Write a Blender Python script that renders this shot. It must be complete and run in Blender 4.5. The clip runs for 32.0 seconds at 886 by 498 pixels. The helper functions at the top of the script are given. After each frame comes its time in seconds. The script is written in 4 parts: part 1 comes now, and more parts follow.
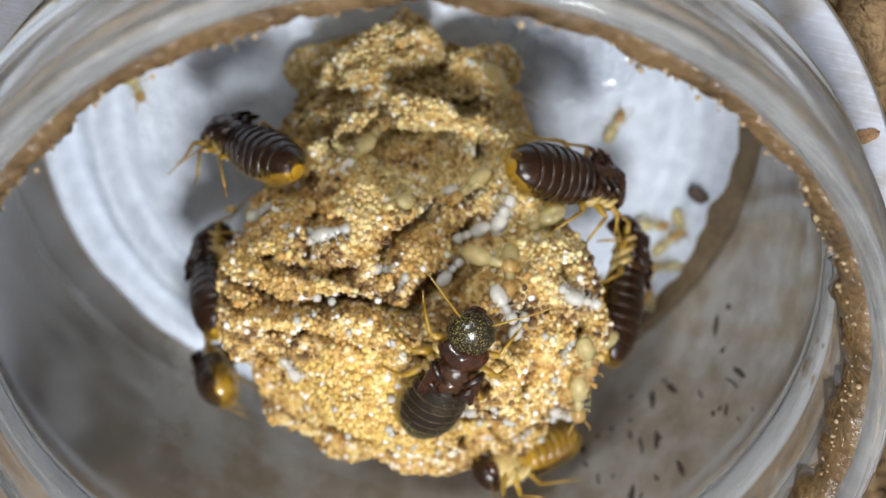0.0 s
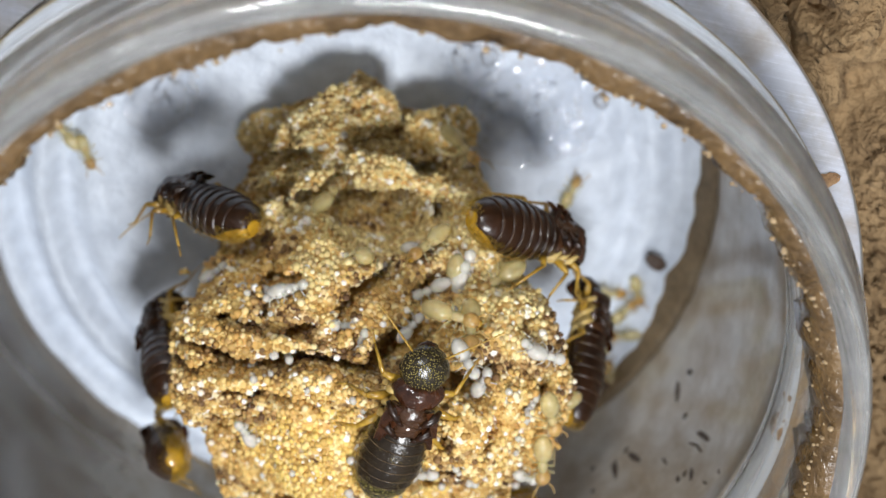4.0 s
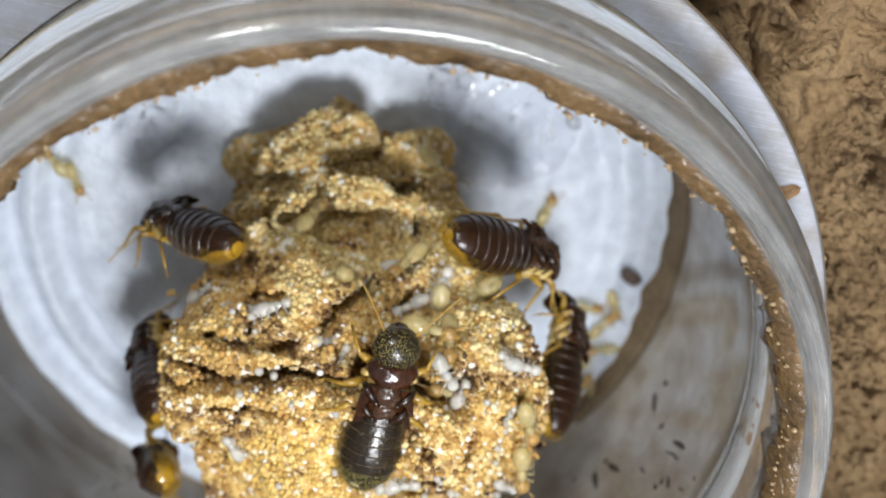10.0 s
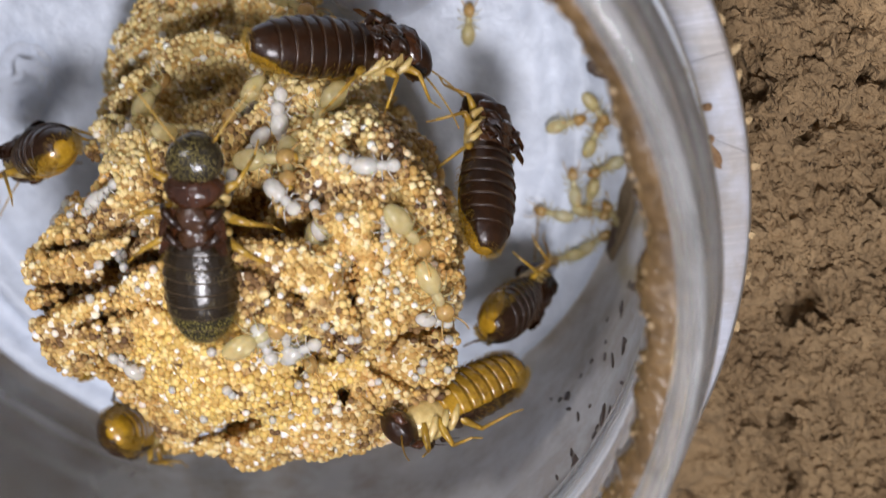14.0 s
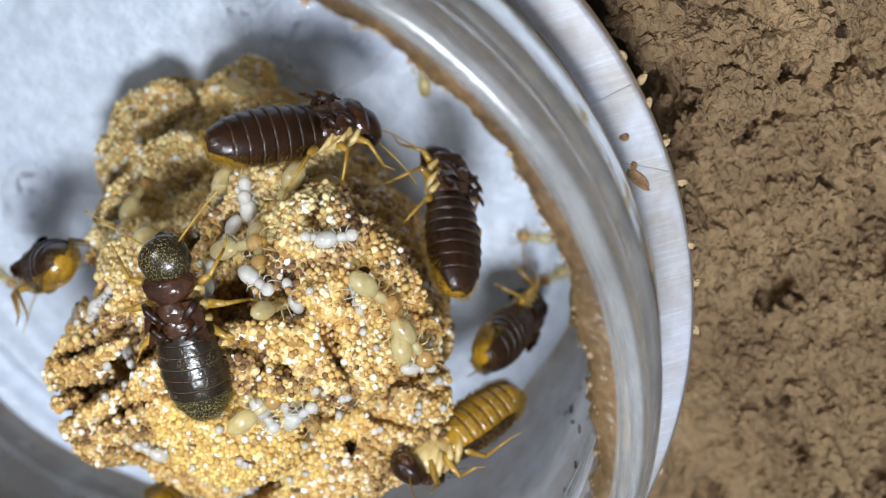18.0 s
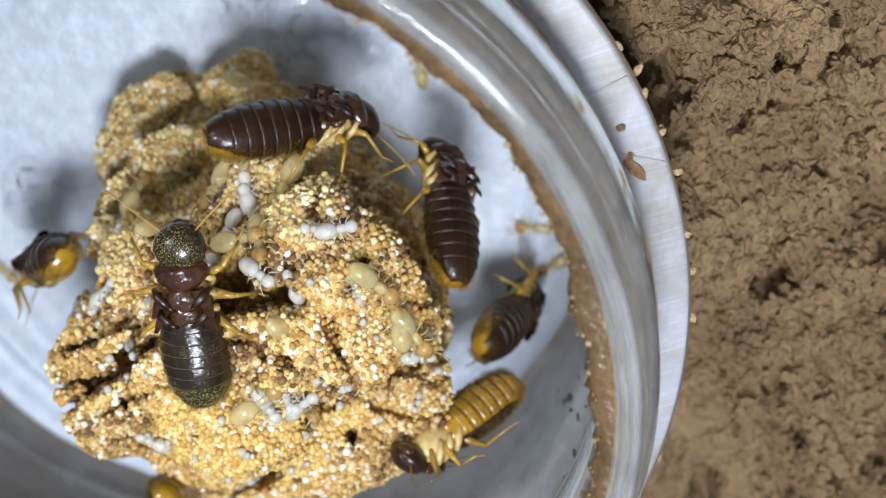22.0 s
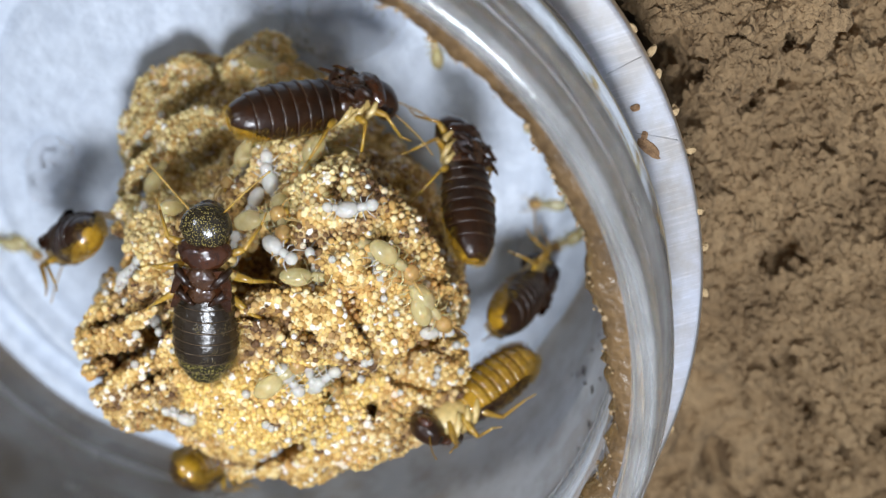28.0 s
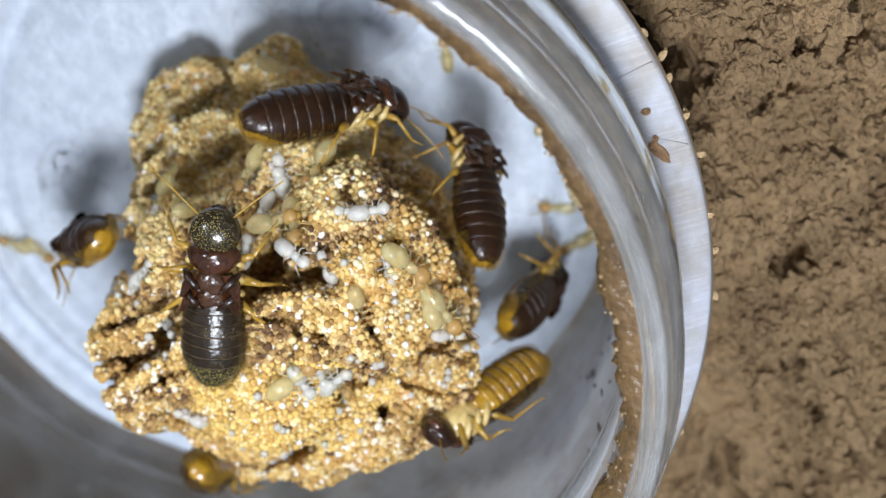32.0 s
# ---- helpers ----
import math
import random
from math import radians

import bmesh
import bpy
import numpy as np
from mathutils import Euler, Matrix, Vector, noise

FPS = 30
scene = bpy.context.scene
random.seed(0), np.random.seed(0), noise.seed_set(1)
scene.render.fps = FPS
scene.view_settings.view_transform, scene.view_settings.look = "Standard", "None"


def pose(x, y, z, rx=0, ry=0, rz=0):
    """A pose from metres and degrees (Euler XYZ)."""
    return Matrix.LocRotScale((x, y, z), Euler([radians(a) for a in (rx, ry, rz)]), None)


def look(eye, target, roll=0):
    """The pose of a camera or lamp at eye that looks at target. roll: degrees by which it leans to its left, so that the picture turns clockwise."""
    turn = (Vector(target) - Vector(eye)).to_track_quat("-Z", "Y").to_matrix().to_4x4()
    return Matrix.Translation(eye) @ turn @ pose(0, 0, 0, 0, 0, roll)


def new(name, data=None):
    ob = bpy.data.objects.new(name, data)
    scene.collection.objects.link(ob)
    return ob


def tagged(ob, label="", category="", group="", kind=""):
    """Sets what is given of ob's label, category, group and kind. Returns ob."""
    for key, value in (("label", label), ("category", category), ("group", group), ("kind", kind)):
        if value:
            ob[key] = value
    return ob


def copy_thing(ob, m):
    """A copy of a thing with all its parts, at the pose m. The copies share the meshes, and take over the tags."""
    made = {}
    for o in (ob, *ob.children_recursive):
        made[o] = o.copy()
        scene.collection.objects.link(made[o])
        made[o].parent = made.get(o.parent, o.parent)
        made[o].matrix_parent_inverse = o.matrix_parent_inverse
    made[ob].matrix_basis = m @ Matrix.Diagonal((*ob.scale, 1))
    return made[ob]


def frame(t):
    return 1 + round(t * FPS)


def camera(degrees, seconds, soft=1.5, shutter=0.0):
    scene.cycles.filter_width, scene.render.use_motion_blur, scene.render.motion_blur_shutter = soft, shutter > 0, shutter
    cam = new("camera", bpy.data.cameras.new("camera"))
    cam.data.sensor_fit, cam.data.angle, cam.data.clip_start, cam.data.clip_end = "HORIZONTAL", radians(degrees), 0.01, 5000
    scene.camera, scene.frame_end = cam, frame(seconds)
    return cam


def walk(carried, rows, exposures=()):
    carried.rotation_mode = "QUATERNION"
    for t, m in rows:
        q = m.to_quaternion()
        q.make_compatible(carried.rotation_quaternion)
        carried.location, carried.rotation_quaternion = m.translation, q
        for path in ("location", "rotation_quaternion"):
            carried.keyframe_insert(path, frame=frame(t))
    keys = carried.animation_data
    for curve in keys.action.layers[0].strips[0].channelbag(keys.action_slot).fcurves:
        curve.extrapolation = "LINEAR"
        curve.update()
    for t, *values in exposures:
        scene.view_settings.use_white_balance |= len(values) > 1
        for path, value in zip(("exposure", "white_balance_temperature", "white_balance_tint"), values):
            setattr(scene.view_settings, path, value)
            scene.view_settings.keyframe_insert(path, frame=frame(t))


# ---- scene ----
from mathutils.bvhtree import BVHTree

# One unit in the shape code is a centimetre; part() and at() turn it into metres.
CM = 0.01
LENS = 35.33
cam = camera(LENS, 32.0, soft=1.2, shutter=0.6)
cam.data.dof.use_dof = True
cam.data.dof.focus_distance = 0.081
cam.data.dof.aperture_fstop = 42.0
# seconds, place in metres, turn in degrees
PATH = [
    (0, -0.01369, 0.04877, 0.08141, -32.833, -2.385, 15.043),
    (0.5, -0.01378, 0.04837, 0.08145, -32.073, -2.773, 15.221),
    (1, -0.01369, 0.04705, 0.08175, -31.057, -3.053, 15.357),
    (1.5, -0.01381, 0.04511, 0.08212, -29.938, -3.597, 15.450),
    (2, -0.01373, 0.04407, 0.08224, -28.848, -4.113, 15.634),
    (2.5, -0.01359, 0.04392, 0.08230, -28.162, -4.443, 15.693),
    (3, -0.01358, 0.04388, 0.08232, -27.799, -4.633, 15.759),
    (3.5, -0.01358, 0.04384, 0.08235, -27.689, -4.714, 15.748),
    (5.5, -0.01358, 0.04363, 0.08226, -27.507, -4.811, 15.627),
    (6, -0.01354, 0.04356, 0.08232, -27.532, -4.823, 15.582),
    (6.5, -0.01356, 0.04353, 0.08230, -27.468, -4.820, 15.520),
    (7, -0.01361, 0.04346, 0.08222, -27.389, -4.834, 15.467),
    (7.5, -0.01355, 0.04340, 0.08226, -27.306, -4.827, 15.445),
    (8, -0.01359, 0.04342, 0.08229, -27.252, -4.852, 15.422),
    (8.5, -0.01356, 0.04340, 0.08231, -27.283, -4.846, 15.409),
    (9, -0.01350, 0.04323, 0.08229, -27.325, -4.851, 15.414),
    (9.5, -0.01340, 0.04351, 0.08242, -27.041, -4.957, 15.240),
    (10, -0.01305, 0.04472, 0.08555, -26.379, -5.455, 14.934),
    (10.5, -0.01283, 0.04218, 0.09138, -24.976, -5.611, 13.978),
    (11, -0.00677, 0.03521, 0.09282, -24.702, -5.576, 11.956),
    (11.5, 0.00069, 0.03160, 0.09003, -22.588, -4.273, 8.315),
    (12, 0.00794, 0.03056, 0.08792, -19.824, -3.001, 4.079),
    (12.5, 0.01323, 0.02774, 0.08529, -18.577, -1.151, -0.000),
    (13, 0.01746, 0.02447, 0.08145, -18.281, -0.277, -3.076),
    (13.5, 0.01893, 0.02295, 0.07604, -19.015, 1.372, -5.736),
    (14, 0.02144, 0.02503, 0.07971, -21.969, 2.467, -7.996),
    (14.5, 0.02475, 0.02637, 0.07668, -21.016, 3.975, -10.322),
    (15, 0.02851, 0.02635, 0.08005, -21.771, 2.694, -11.786),
    (15.5, 0.02936, 0.02862, 0.08280, -20.959, 3.312, -13.326),
    (17.5, 0.02993, 0.02882, 0.08342, -22.632, 2.874, -17.764),
    (18, 0.03027, 0.02880, 0.08336, -22.897, 2.513, -18.143),
    (18.5, 0.03010, 0.02929, 0.08389, -22.991, 2.429, -18.291),
    (19, 0.03010, 0.02925, 0.08399, -22.969, 2.339, -18.298),
    (19.5, 0.03013, 0.02905, 0.08401, -22.970, 2.253, -18.297),
    (20, 0.03019, 0.02902, 0.08389, -23.092, 2.279, -18.373),
    (20.5, 0.03029, 0.02905, 0.08384, -23.167, 2.202, -18.394),
    (21, 0.03034, 0.02899, 0.08397, -23.147, 2.199, -18.443),
    (21.5, 0.03032, 0.02906, 0.08403, -23.323, 2.220, -18.470),
    (22, 0.03020, 0.02907, 0.08407, -23.251, 2.175, -18.493),
    (22.5, 0.03015, 0.02923, 0.08443, -23.270, 2.122, -18.489),
    (23, 0.03013, 0.02912, 0.08426, -23.403, 2.144, -18.540),
    (23.5, 0.03032, 0.02929, 0.08421, -23.556, 2.154, -18.612),
    (24, 0.03022, 0.02981, 0.08565, -23.994, 2.266, -18.694),
    (24.5, 0.03017, 0.03015, 0.08622, -24.011, 2.246, -18.697),
    (25, 0.03010, 0.03015, 0.08614, -24.084, 2.267, -18.678),
    (25.5, 0.03005, 0.03028, 0.08575, -24.067, 2.357, -18.698),
    (27.5, 0.02983, 0.03034, 0.08604, -24.246, 2.287, -18.732),
    (28, 0.02982, 0.03028, 0.08602, -24.310, 2.275, -18.784),
    (28.5, 0.02979, 0.03041, 0.08628, -24.358, 2.223, -18.737),
    (29, 0.02993, 0.03059, 0.08621, -24.420, 2.267, -18.789),
    (29.5, 0.02981, 0.03068, 0.08631, -24.344, 2.303, -18.809),
    (30, 0.02970, 0.03062, 0.08626, -24.305, 2.253, -18.778),
    (30.5, 0.02969, 0.03067, 0.08620, -24.341, 2.249, -18.827),
    (31, 0.02959, 0.03072, 0.08635, -24.391, 2.326, -18.830),
    (31.5, 0.02955, 0.03070, 0.08634, -24.432, 2.294, -18.846),
    (32, 0.02955, 0.03060, 0.08637, -24.222, 2.482, -18.832),
]
walk(cam, [(t, pose(x, y, z, rx, ry, rz)) for t, x, y, z, rx, ry, rz in PATH],
     exposures=[(0, 0.04, 6500, 10), (10, 0.04, 6500, 10), (11.5, -0.08, 6500, 18), (13, -0.20, 6500, 18), (15, -0.04, 6500, 15), (17, 0.07, 6050, 10), (32, 0.07, 6050, 10)])

# ---- light: one small lamp above the jar, an added fill lamp, a dim room ----
world = bpy.data.worlds.new("room")
scene.world = world
world.use_nodes = True
wt = world.node_tree
up = wt.nodes.new("ShaderNodeSeparateXYZ")
wt.links.new(wt.nodes.new("ShaderNodeTexCoord").outputs["Generated"], up.inputs[0])
fade = wt.nodes.new("ShaderNodeValToRGB")
fade.color_ramp.elements[0].position, fade.color_ramp.elements[0].color = 0.0, (0.42, 0.42, 0.42, 1)
fade.color_ramp.elements[1].position, fade.color_ramp.elements[1].color = 0.9, (0.56, 0.63, 0.72, 1)
wt.links.new(up.outputs["Z"], fade.inputs[0])
wt.links.new(fade.outputs[0], wt.nodes["Background"].inputs[0])
wt.nodes["Background"].inputs[1].default_value = 0.47
lamp_data = bpy.data.lights.new("hand_lamp", "AREA")
lamp_data.shape, lamp_data.size = "DISK", 0.032
lamp_data.energy, lamp_data.color = 0.205, (0.95, 0.97, 1.0)
lamp = new("hand_lamp", lamp_data)
lamp.matrix_world = look((0.020, -0.010, 0.14), (0.004, -0.003, 0.0))
tagged(lamp, "small cold white lamp held above the jar", "lamp")
# added fill lamp, its source unseen; brightens the comb's steep +y side
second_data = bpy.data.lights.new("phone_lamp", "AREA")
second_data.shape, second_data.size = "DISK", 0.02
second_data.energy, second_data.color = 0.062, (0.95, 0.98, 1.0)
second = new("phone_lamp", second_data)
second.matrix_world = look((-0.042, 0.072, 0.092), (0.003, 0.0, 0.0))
tagged(second, "small white fill lamp added above the jar", "lamp")


# ---- materials ----
def material(name, rough=0.5, metal=0.0):
    m = bpy.data.materials.new(name)
    m.use_nodes = True
    p = m.node_tree.nodes["Principled BSDF"]
    p.inputs["Roughness"].default_value = rough
    p.inputs["Metallic"].default_value = metal
    return m, m.node_tree, p


def node(tree, kind, **values):
    n = tree.nodes.new(kind)
    for key, value in values.items():
        n.inputs[key.replace("_", " ")].default_value = value
    return n


def ramp(tree, source, stops):
    r = tree.nodes.new("ShaderNodeValToRGB")
    while len(r.color_ramp.elements) < len(stops):
        r.color_ramp.elements.new(0.5)
    for e, (place, colour) in zip(r.color_ramp.elements, stops):
        e.position, e.color = place, (*colour, 1)
    tree.links.new(source, r.inputs[0])
    return r.outputs[0]


def noise_of(tree, scale, detail=4.0, rough=0.55):
    """Noise in the thing's own space; scale in waves a metre."""
    c = tree.nodes.new("ShaderNodeTexCoord")
    n = node(tree, "ShaderNodeTexNoise", Scale=scale, Detail=detail, Roughness=rough)
    tree.links.new(c.outputs["Object"], n.inputs["Vector"])
    return n.outputs["Fac"]


def blend(tree, a, b, fac, mode="MIX"):
    m = tree.nodes.new("ShaderNodeMix")
    m.data_type, m.blend_type = "RGBA", mode
    for value, socket in ((fac, m.inputs[0]), (a, m.inputs[6]), (b, m.inputs[7])):
        if isinstance(value, (int, float)):
            socket.default_value = value
        elif isinstance(value, tuple):
            socket.default_value = (*value, 1)
        else:
            tree.links.new(value, socket)
    return m.outputs[2]


def relief(tree, p, source, depth, strength=1.0):
    b = node(tree, "ShaderNodeBump", Strength=strength, Distance=depth)
    tree.links.new(source, b.inputs["Height"])
    tree.links.new(b.outputs[0], p.inputs["Normal"])


def mottled(name, dark, light, scale, rough=0.5, bump=0.0, fine=0.0, sss=0.0, coat=0.0):
    """A surface of two colours in patches, with a finer grain of relief."""
    m, t, p = material(name, rough)
    big = noise_of(t, scale)
    small = noise_of(t, fine or scale * 6, 3.0)
    c = ramp(t, big, [(0.32, dark), (0.68, light)])
    c = blend(t, c, ramp(t, small, [(0.3, tuple(v * 0.7 for v in dark)), (0.7, tuple(min(1, v * 1.15) for v in light))]), 0.35)
    t.links.new(c, p.inputs["Base Color"])
    if bump:
        relief(t, p, small, bump)
    if sss:
        p.inputs["Subsurface Weight"].default_value = sss
        p.inputs["Subsurface Radius"].default_value = (0.0012, 0.0008, 0.0004)
        p.inputs["Subsurface Scale"].default_value = 0.5
    p.inputs["Coat Weight"].default_value = coat
    p.inputs["Coat Roughness"].default_value = 0.12
    return m


def pellet_material(name, by_object, fresh=False, old=False, pale=False):
    """Chewed-wood pellets, each with a shade of its own, in cream, brown and whitish drifts."""
    m, t, p = material(name, 0.55)
    if by_object is None:
        grit = node(t, "ShaderNodeTexVoronoi", Scale=2600.0)
        own = t.nodes.new("ShaderNodeSeparateColor")
        t.links.new(grit.outputs["Color"], own.inputs[0])
        own = own.outputs[0]
    elif by_object:
        own = t.nodes.new("ShaderNodeObjectInfo").outputs["Random"]
    else:
        own = t.nodes.new("ShaderNodeNewGeometry").outputs["Random Per Island"]
    geo = t.nodes.new("ShaderNodeNewGeometry")
    drift = node(t, "ShaderNodeTexNoise", Scale=200.0, Detail=5.0, Roughness=0.66)
    band = node(t, "ShaderNodeMapping")
    if by_object is None:
        t.links.new(geo.outputs["Position"], grit.inputs["Vector"])
    band.inputs["Scale"].default_value = (0.75, 1.35, 1.6)
    t.links.new(geo.outputs["Position"], band.inputs["Vector"])
    t.links.new(band.outputs[0], drift.inputs["Vector"])
    cream = ramp(t, own, [(0.0, (0.36, 0.20, 0.055)), (0.3, (0.58, 0.355, 0.105)), (0.7, (0.75, 0.53, 0.195)), (0.90, (0.83, 0.69, 0.38)), (0.972, (0.87, 0.83, 0.77))])
    brown = ramp(t, own, [(0.0, (0.085, 0.042, 0.022)), (0.4, (0.22, 0.12, 0.046)), (0.75, (0.47, 0.285, 0.105)), (0.95, (0.69, 0.52, 0.26)), (0.985, (0.86, 0.80, 0.70))])
    rust = blend(t, cream, (0.60, 0.30, 0.09), 0.45)
    if fresh or pale:
        cream = ramp(t, own, [(0.0, (0.42, 0.30, 0.14)), (0.4, (0.65, 0.50, 0.21)), (0.85, (0.81, 0.67, 0.34)), (0.985, (0.88, 0.84, 0.76))]) if pale else ramp(t, own, [(0.0, (0.52, 0.32, 0.09)), (0.5, (0.78, 0.54, 0.15)), (0.9, (0.84, 0.64, 0.27)), (0.985, (0.88, 0.84, 0.76))])
        fac = ramp(t, drift.outputs["Fac"], [(0.56, (0, 0, 0)), (0.72, (1, 1, 1))])
        c = blend(t, cream, rust, fac)
    elif old:
        fac = ramp(t, drift.outputs["Fac"], [(0.36, (0.05, 0.05, 0.05)), (0.50, (1, 1, 1))])
        c = blend(t, cream, brown, fac)
    else:
        fac = ramp(t, drift.outputs["Fac"], [(0.53, (0, 0, 0)), (0.60, (1, 1, 1))])
        warm = ramp(t, drift.outputs["Fac"], [(0.38, (1, 1, 1)), (0.46, (0, 0, 0))])
        c = blend(t, blend(t, cream, rust, warm), brown, fac)
    t.links.new(c, p.inputs["Base Color"])
    p.inputs["Subsurface Weight"].default_value = 0.12
    p.inputs["Subsurface Radius"].default_value = (0.0010, 0.0006, 0.0003)
    p.inputs["Subsurface Scale"].default_value = 0.25
    p.inputs["Specular IOR Level"].default_value = 0.28
    grain = node(t, "ShaderNodeTexNoise", Scale=9000.0, Detail=2.0)
    t.links.new(geo.outputs["Position"], grain.inputs["Vector"])
    relief(t, p, grain.outputs["Fac"] if by_object is not None else blend(t, grit.outputs["Distance"], grain.outputs["Fac"], 0.4), 0.00006 if by_object is not None else 0.0002)
    return m


def dusted(name, dark, dust, amount):
    """A dark glossy shell with fine yellow dust stuck to it in drifts."""
    m, t, p = material(name, 0.24)
    c = t.nodes.new("ShaderNodeTexCoord")
    v = node(t, "ShaderNodeTexVoronoi", Scale=8500.0)
    t.links.new(c.outputs["Object"], v.inputs["Vector"])
    speck = ramp(t, v.outputs["Distance"], [(0.22, (1, 1, 1)), (0.42, (0, 0, 0))])
    drift = ramp(t, noise_of(t, 650.0, 4.0), [(0.62 - amount, (0, 0, 0)), (0.80 - amount, (1, 1, 1))])
    both = blend(t, speck, drift, 1.0, "MULTIPLY")
    base = ramp(t, noise_of(t, 900.0), [(0.3, tuple(x * 0.6 for x in dark)), (0.7, dark)])
    t.links.new(blend(t, base, dust, both), p.inputs["Base Color"])
    p.inputs["Coat Weight"].default_value = 0.3
    p.inputs["Coat Roughness"].default_value = 0.2
    relief(t, p, blend(t, both, noise_of(t, 2200.0, 3.0), 0.5), 0.00016)
    return m


def clear_plastic(name, tint, haze, rough, low=None, dirt=(0.85, 0.88, 0.90), scratched=False, hazier_to_x=False):
    """Clear moulded plastic: lets light through, shines at its edges, with a faint haze of scratches that can grow
    towards the +x side.
    """
    m, t, p = material(name, rough)
    p.inputs["Base Color"].default_value = (*dirt, 1)
    low = haze * 0.15 if low is None else low
    film = ramp(t, noise_of(t, 260.0, 5.0, 0.65), [(0.36, tuple(v * d for v, d in zip(dirt, (0.66, 0.56, 0.44)))), (0.60, dirt)])
    t.links.new(film, p.inputs["Base Color"])
    clear = t.nodes.new("ShaderNodeBsdfTransparent")
    clear.inputs[0].default_value = (*tint, 1)
    gloss = t.nodes.new("ShaderNodeBsdfGlossy")
    gloss.inputs["Roughness"].default_value = rough
    edge = t.nodes.new("ShaderNodeFresnel")
    edge.inputs[0].default_value = 1.5
    c = t.nodes.new("ShaderNodeTexCoord")
    flat = node(t, "ShaderNodeVectorMath")
    flat.operation = "MULTIPLY"
    flat.inputs[1].default_value = (1, 1, 0)
    t.links.new(c.outputs["Object"], flat.inputs[0])
    far = t.nodes.new("ShaderNodeVectorMath")
    far.operation = "LENGTH"
    t.links.new(flat.outputs[0], far.inputs[0])
    part_z = t.nodes.new("ShaderNodeSeparateXYZ")
    t.links.new(c.outputs["Object"], part_z.inputs[0])
    pair = t.nodes.new("ShaderNodeCombineXYZ")
    t.links.new(far.outputs["Value"], pair.inputs[0])
    t.links.new(part_z.outputs["Z"], pair.inputs[1])
    rub = node(t, "ShaderNodeTexNoise", Scale=2600.0, Detail=5.0, Roughness=0.7)
    t.links.new(pair.outputs[0], rub.inputs["Vector"])
    streak = blend(t, rub.outputs["Fac"], noise_of(t, 500.0, 6.0, 0.7), 0.6)
    if scratched:
        slant = node(t, "ShaderNodeMapping")
        slant.inputs["Rotation"].default_value = (0, 0, 0.6)
        slant.inputs["Scale"].default_value = (250, 5200, 250)
        t.links.new(c.outputs["Object"], slant.inputs["Vector"])
        line_noise = node(t, "ShaderNodeTexNoise", Scale=1.0, Detail=4.0, Roughness=0.7)
        t.links.new(slant.outputs[0], line_noise.inputs["Vector"])
        streak = blend(t, streak, line_noise.outputs["Fac"], 0.6)
    dust = ramp(t, streak, [(0.36, (low,) * 3), (0.52, (max(low, haze * 0.7),) * 3), (0.70, (min(1.0, haze * 2.4),) * 3)])
    # haze weaker at -x, full at +x
    if hazier_to_x:
        reach = node(t, "ShaderNodeMapRange", From_Min=-0.012, From_Max=0.022)
        t.links.new(blend(t, part_z.outputs["X"], noise_of(t, 120.0, 4.0), 0.006), reach.inputs["Value"])
        dust = blend(t, dust, ramp(t, reach.outputs[0], [(0.0, (0.34,) * 3), (1.0, (1.0,) * 3)]), 1.0, "MULTIPLY")
    body = t.nodes.new("ShaderNodeMixShader")
    t.links.new(dust, body.inputs[0])
    t.links.new(clear.outputs[0], body.inputs[1])
    glow = t.nodes.new("ShaderNodeBsdfTranslucent")
    glow.inputs[0].default_value = (*dirt, 1)
    scuff = node(t, "ShaderNodeMixShader", Fac=0.25)
    t.links.new(p.outputs[0], scuff.inputs[1])
    t.links.new(glow.outputs[0], scuff.inputs[2])
    t.links.new(scuff.outputs[0], body.inputs[2])
    shell = t.nodes.new("ShaderNodeMixShader")
    t.links.new(edge.outputs[0], shell.inputs[0])
    t.links.new(body.outputs[0], shell.inputs[1])
    t.links.new(gloss.outputs[0], shell.inputs[2])
    t.links.new(shell.outputs[0], t.nodes["Material Output"].inputs[0])
    return m


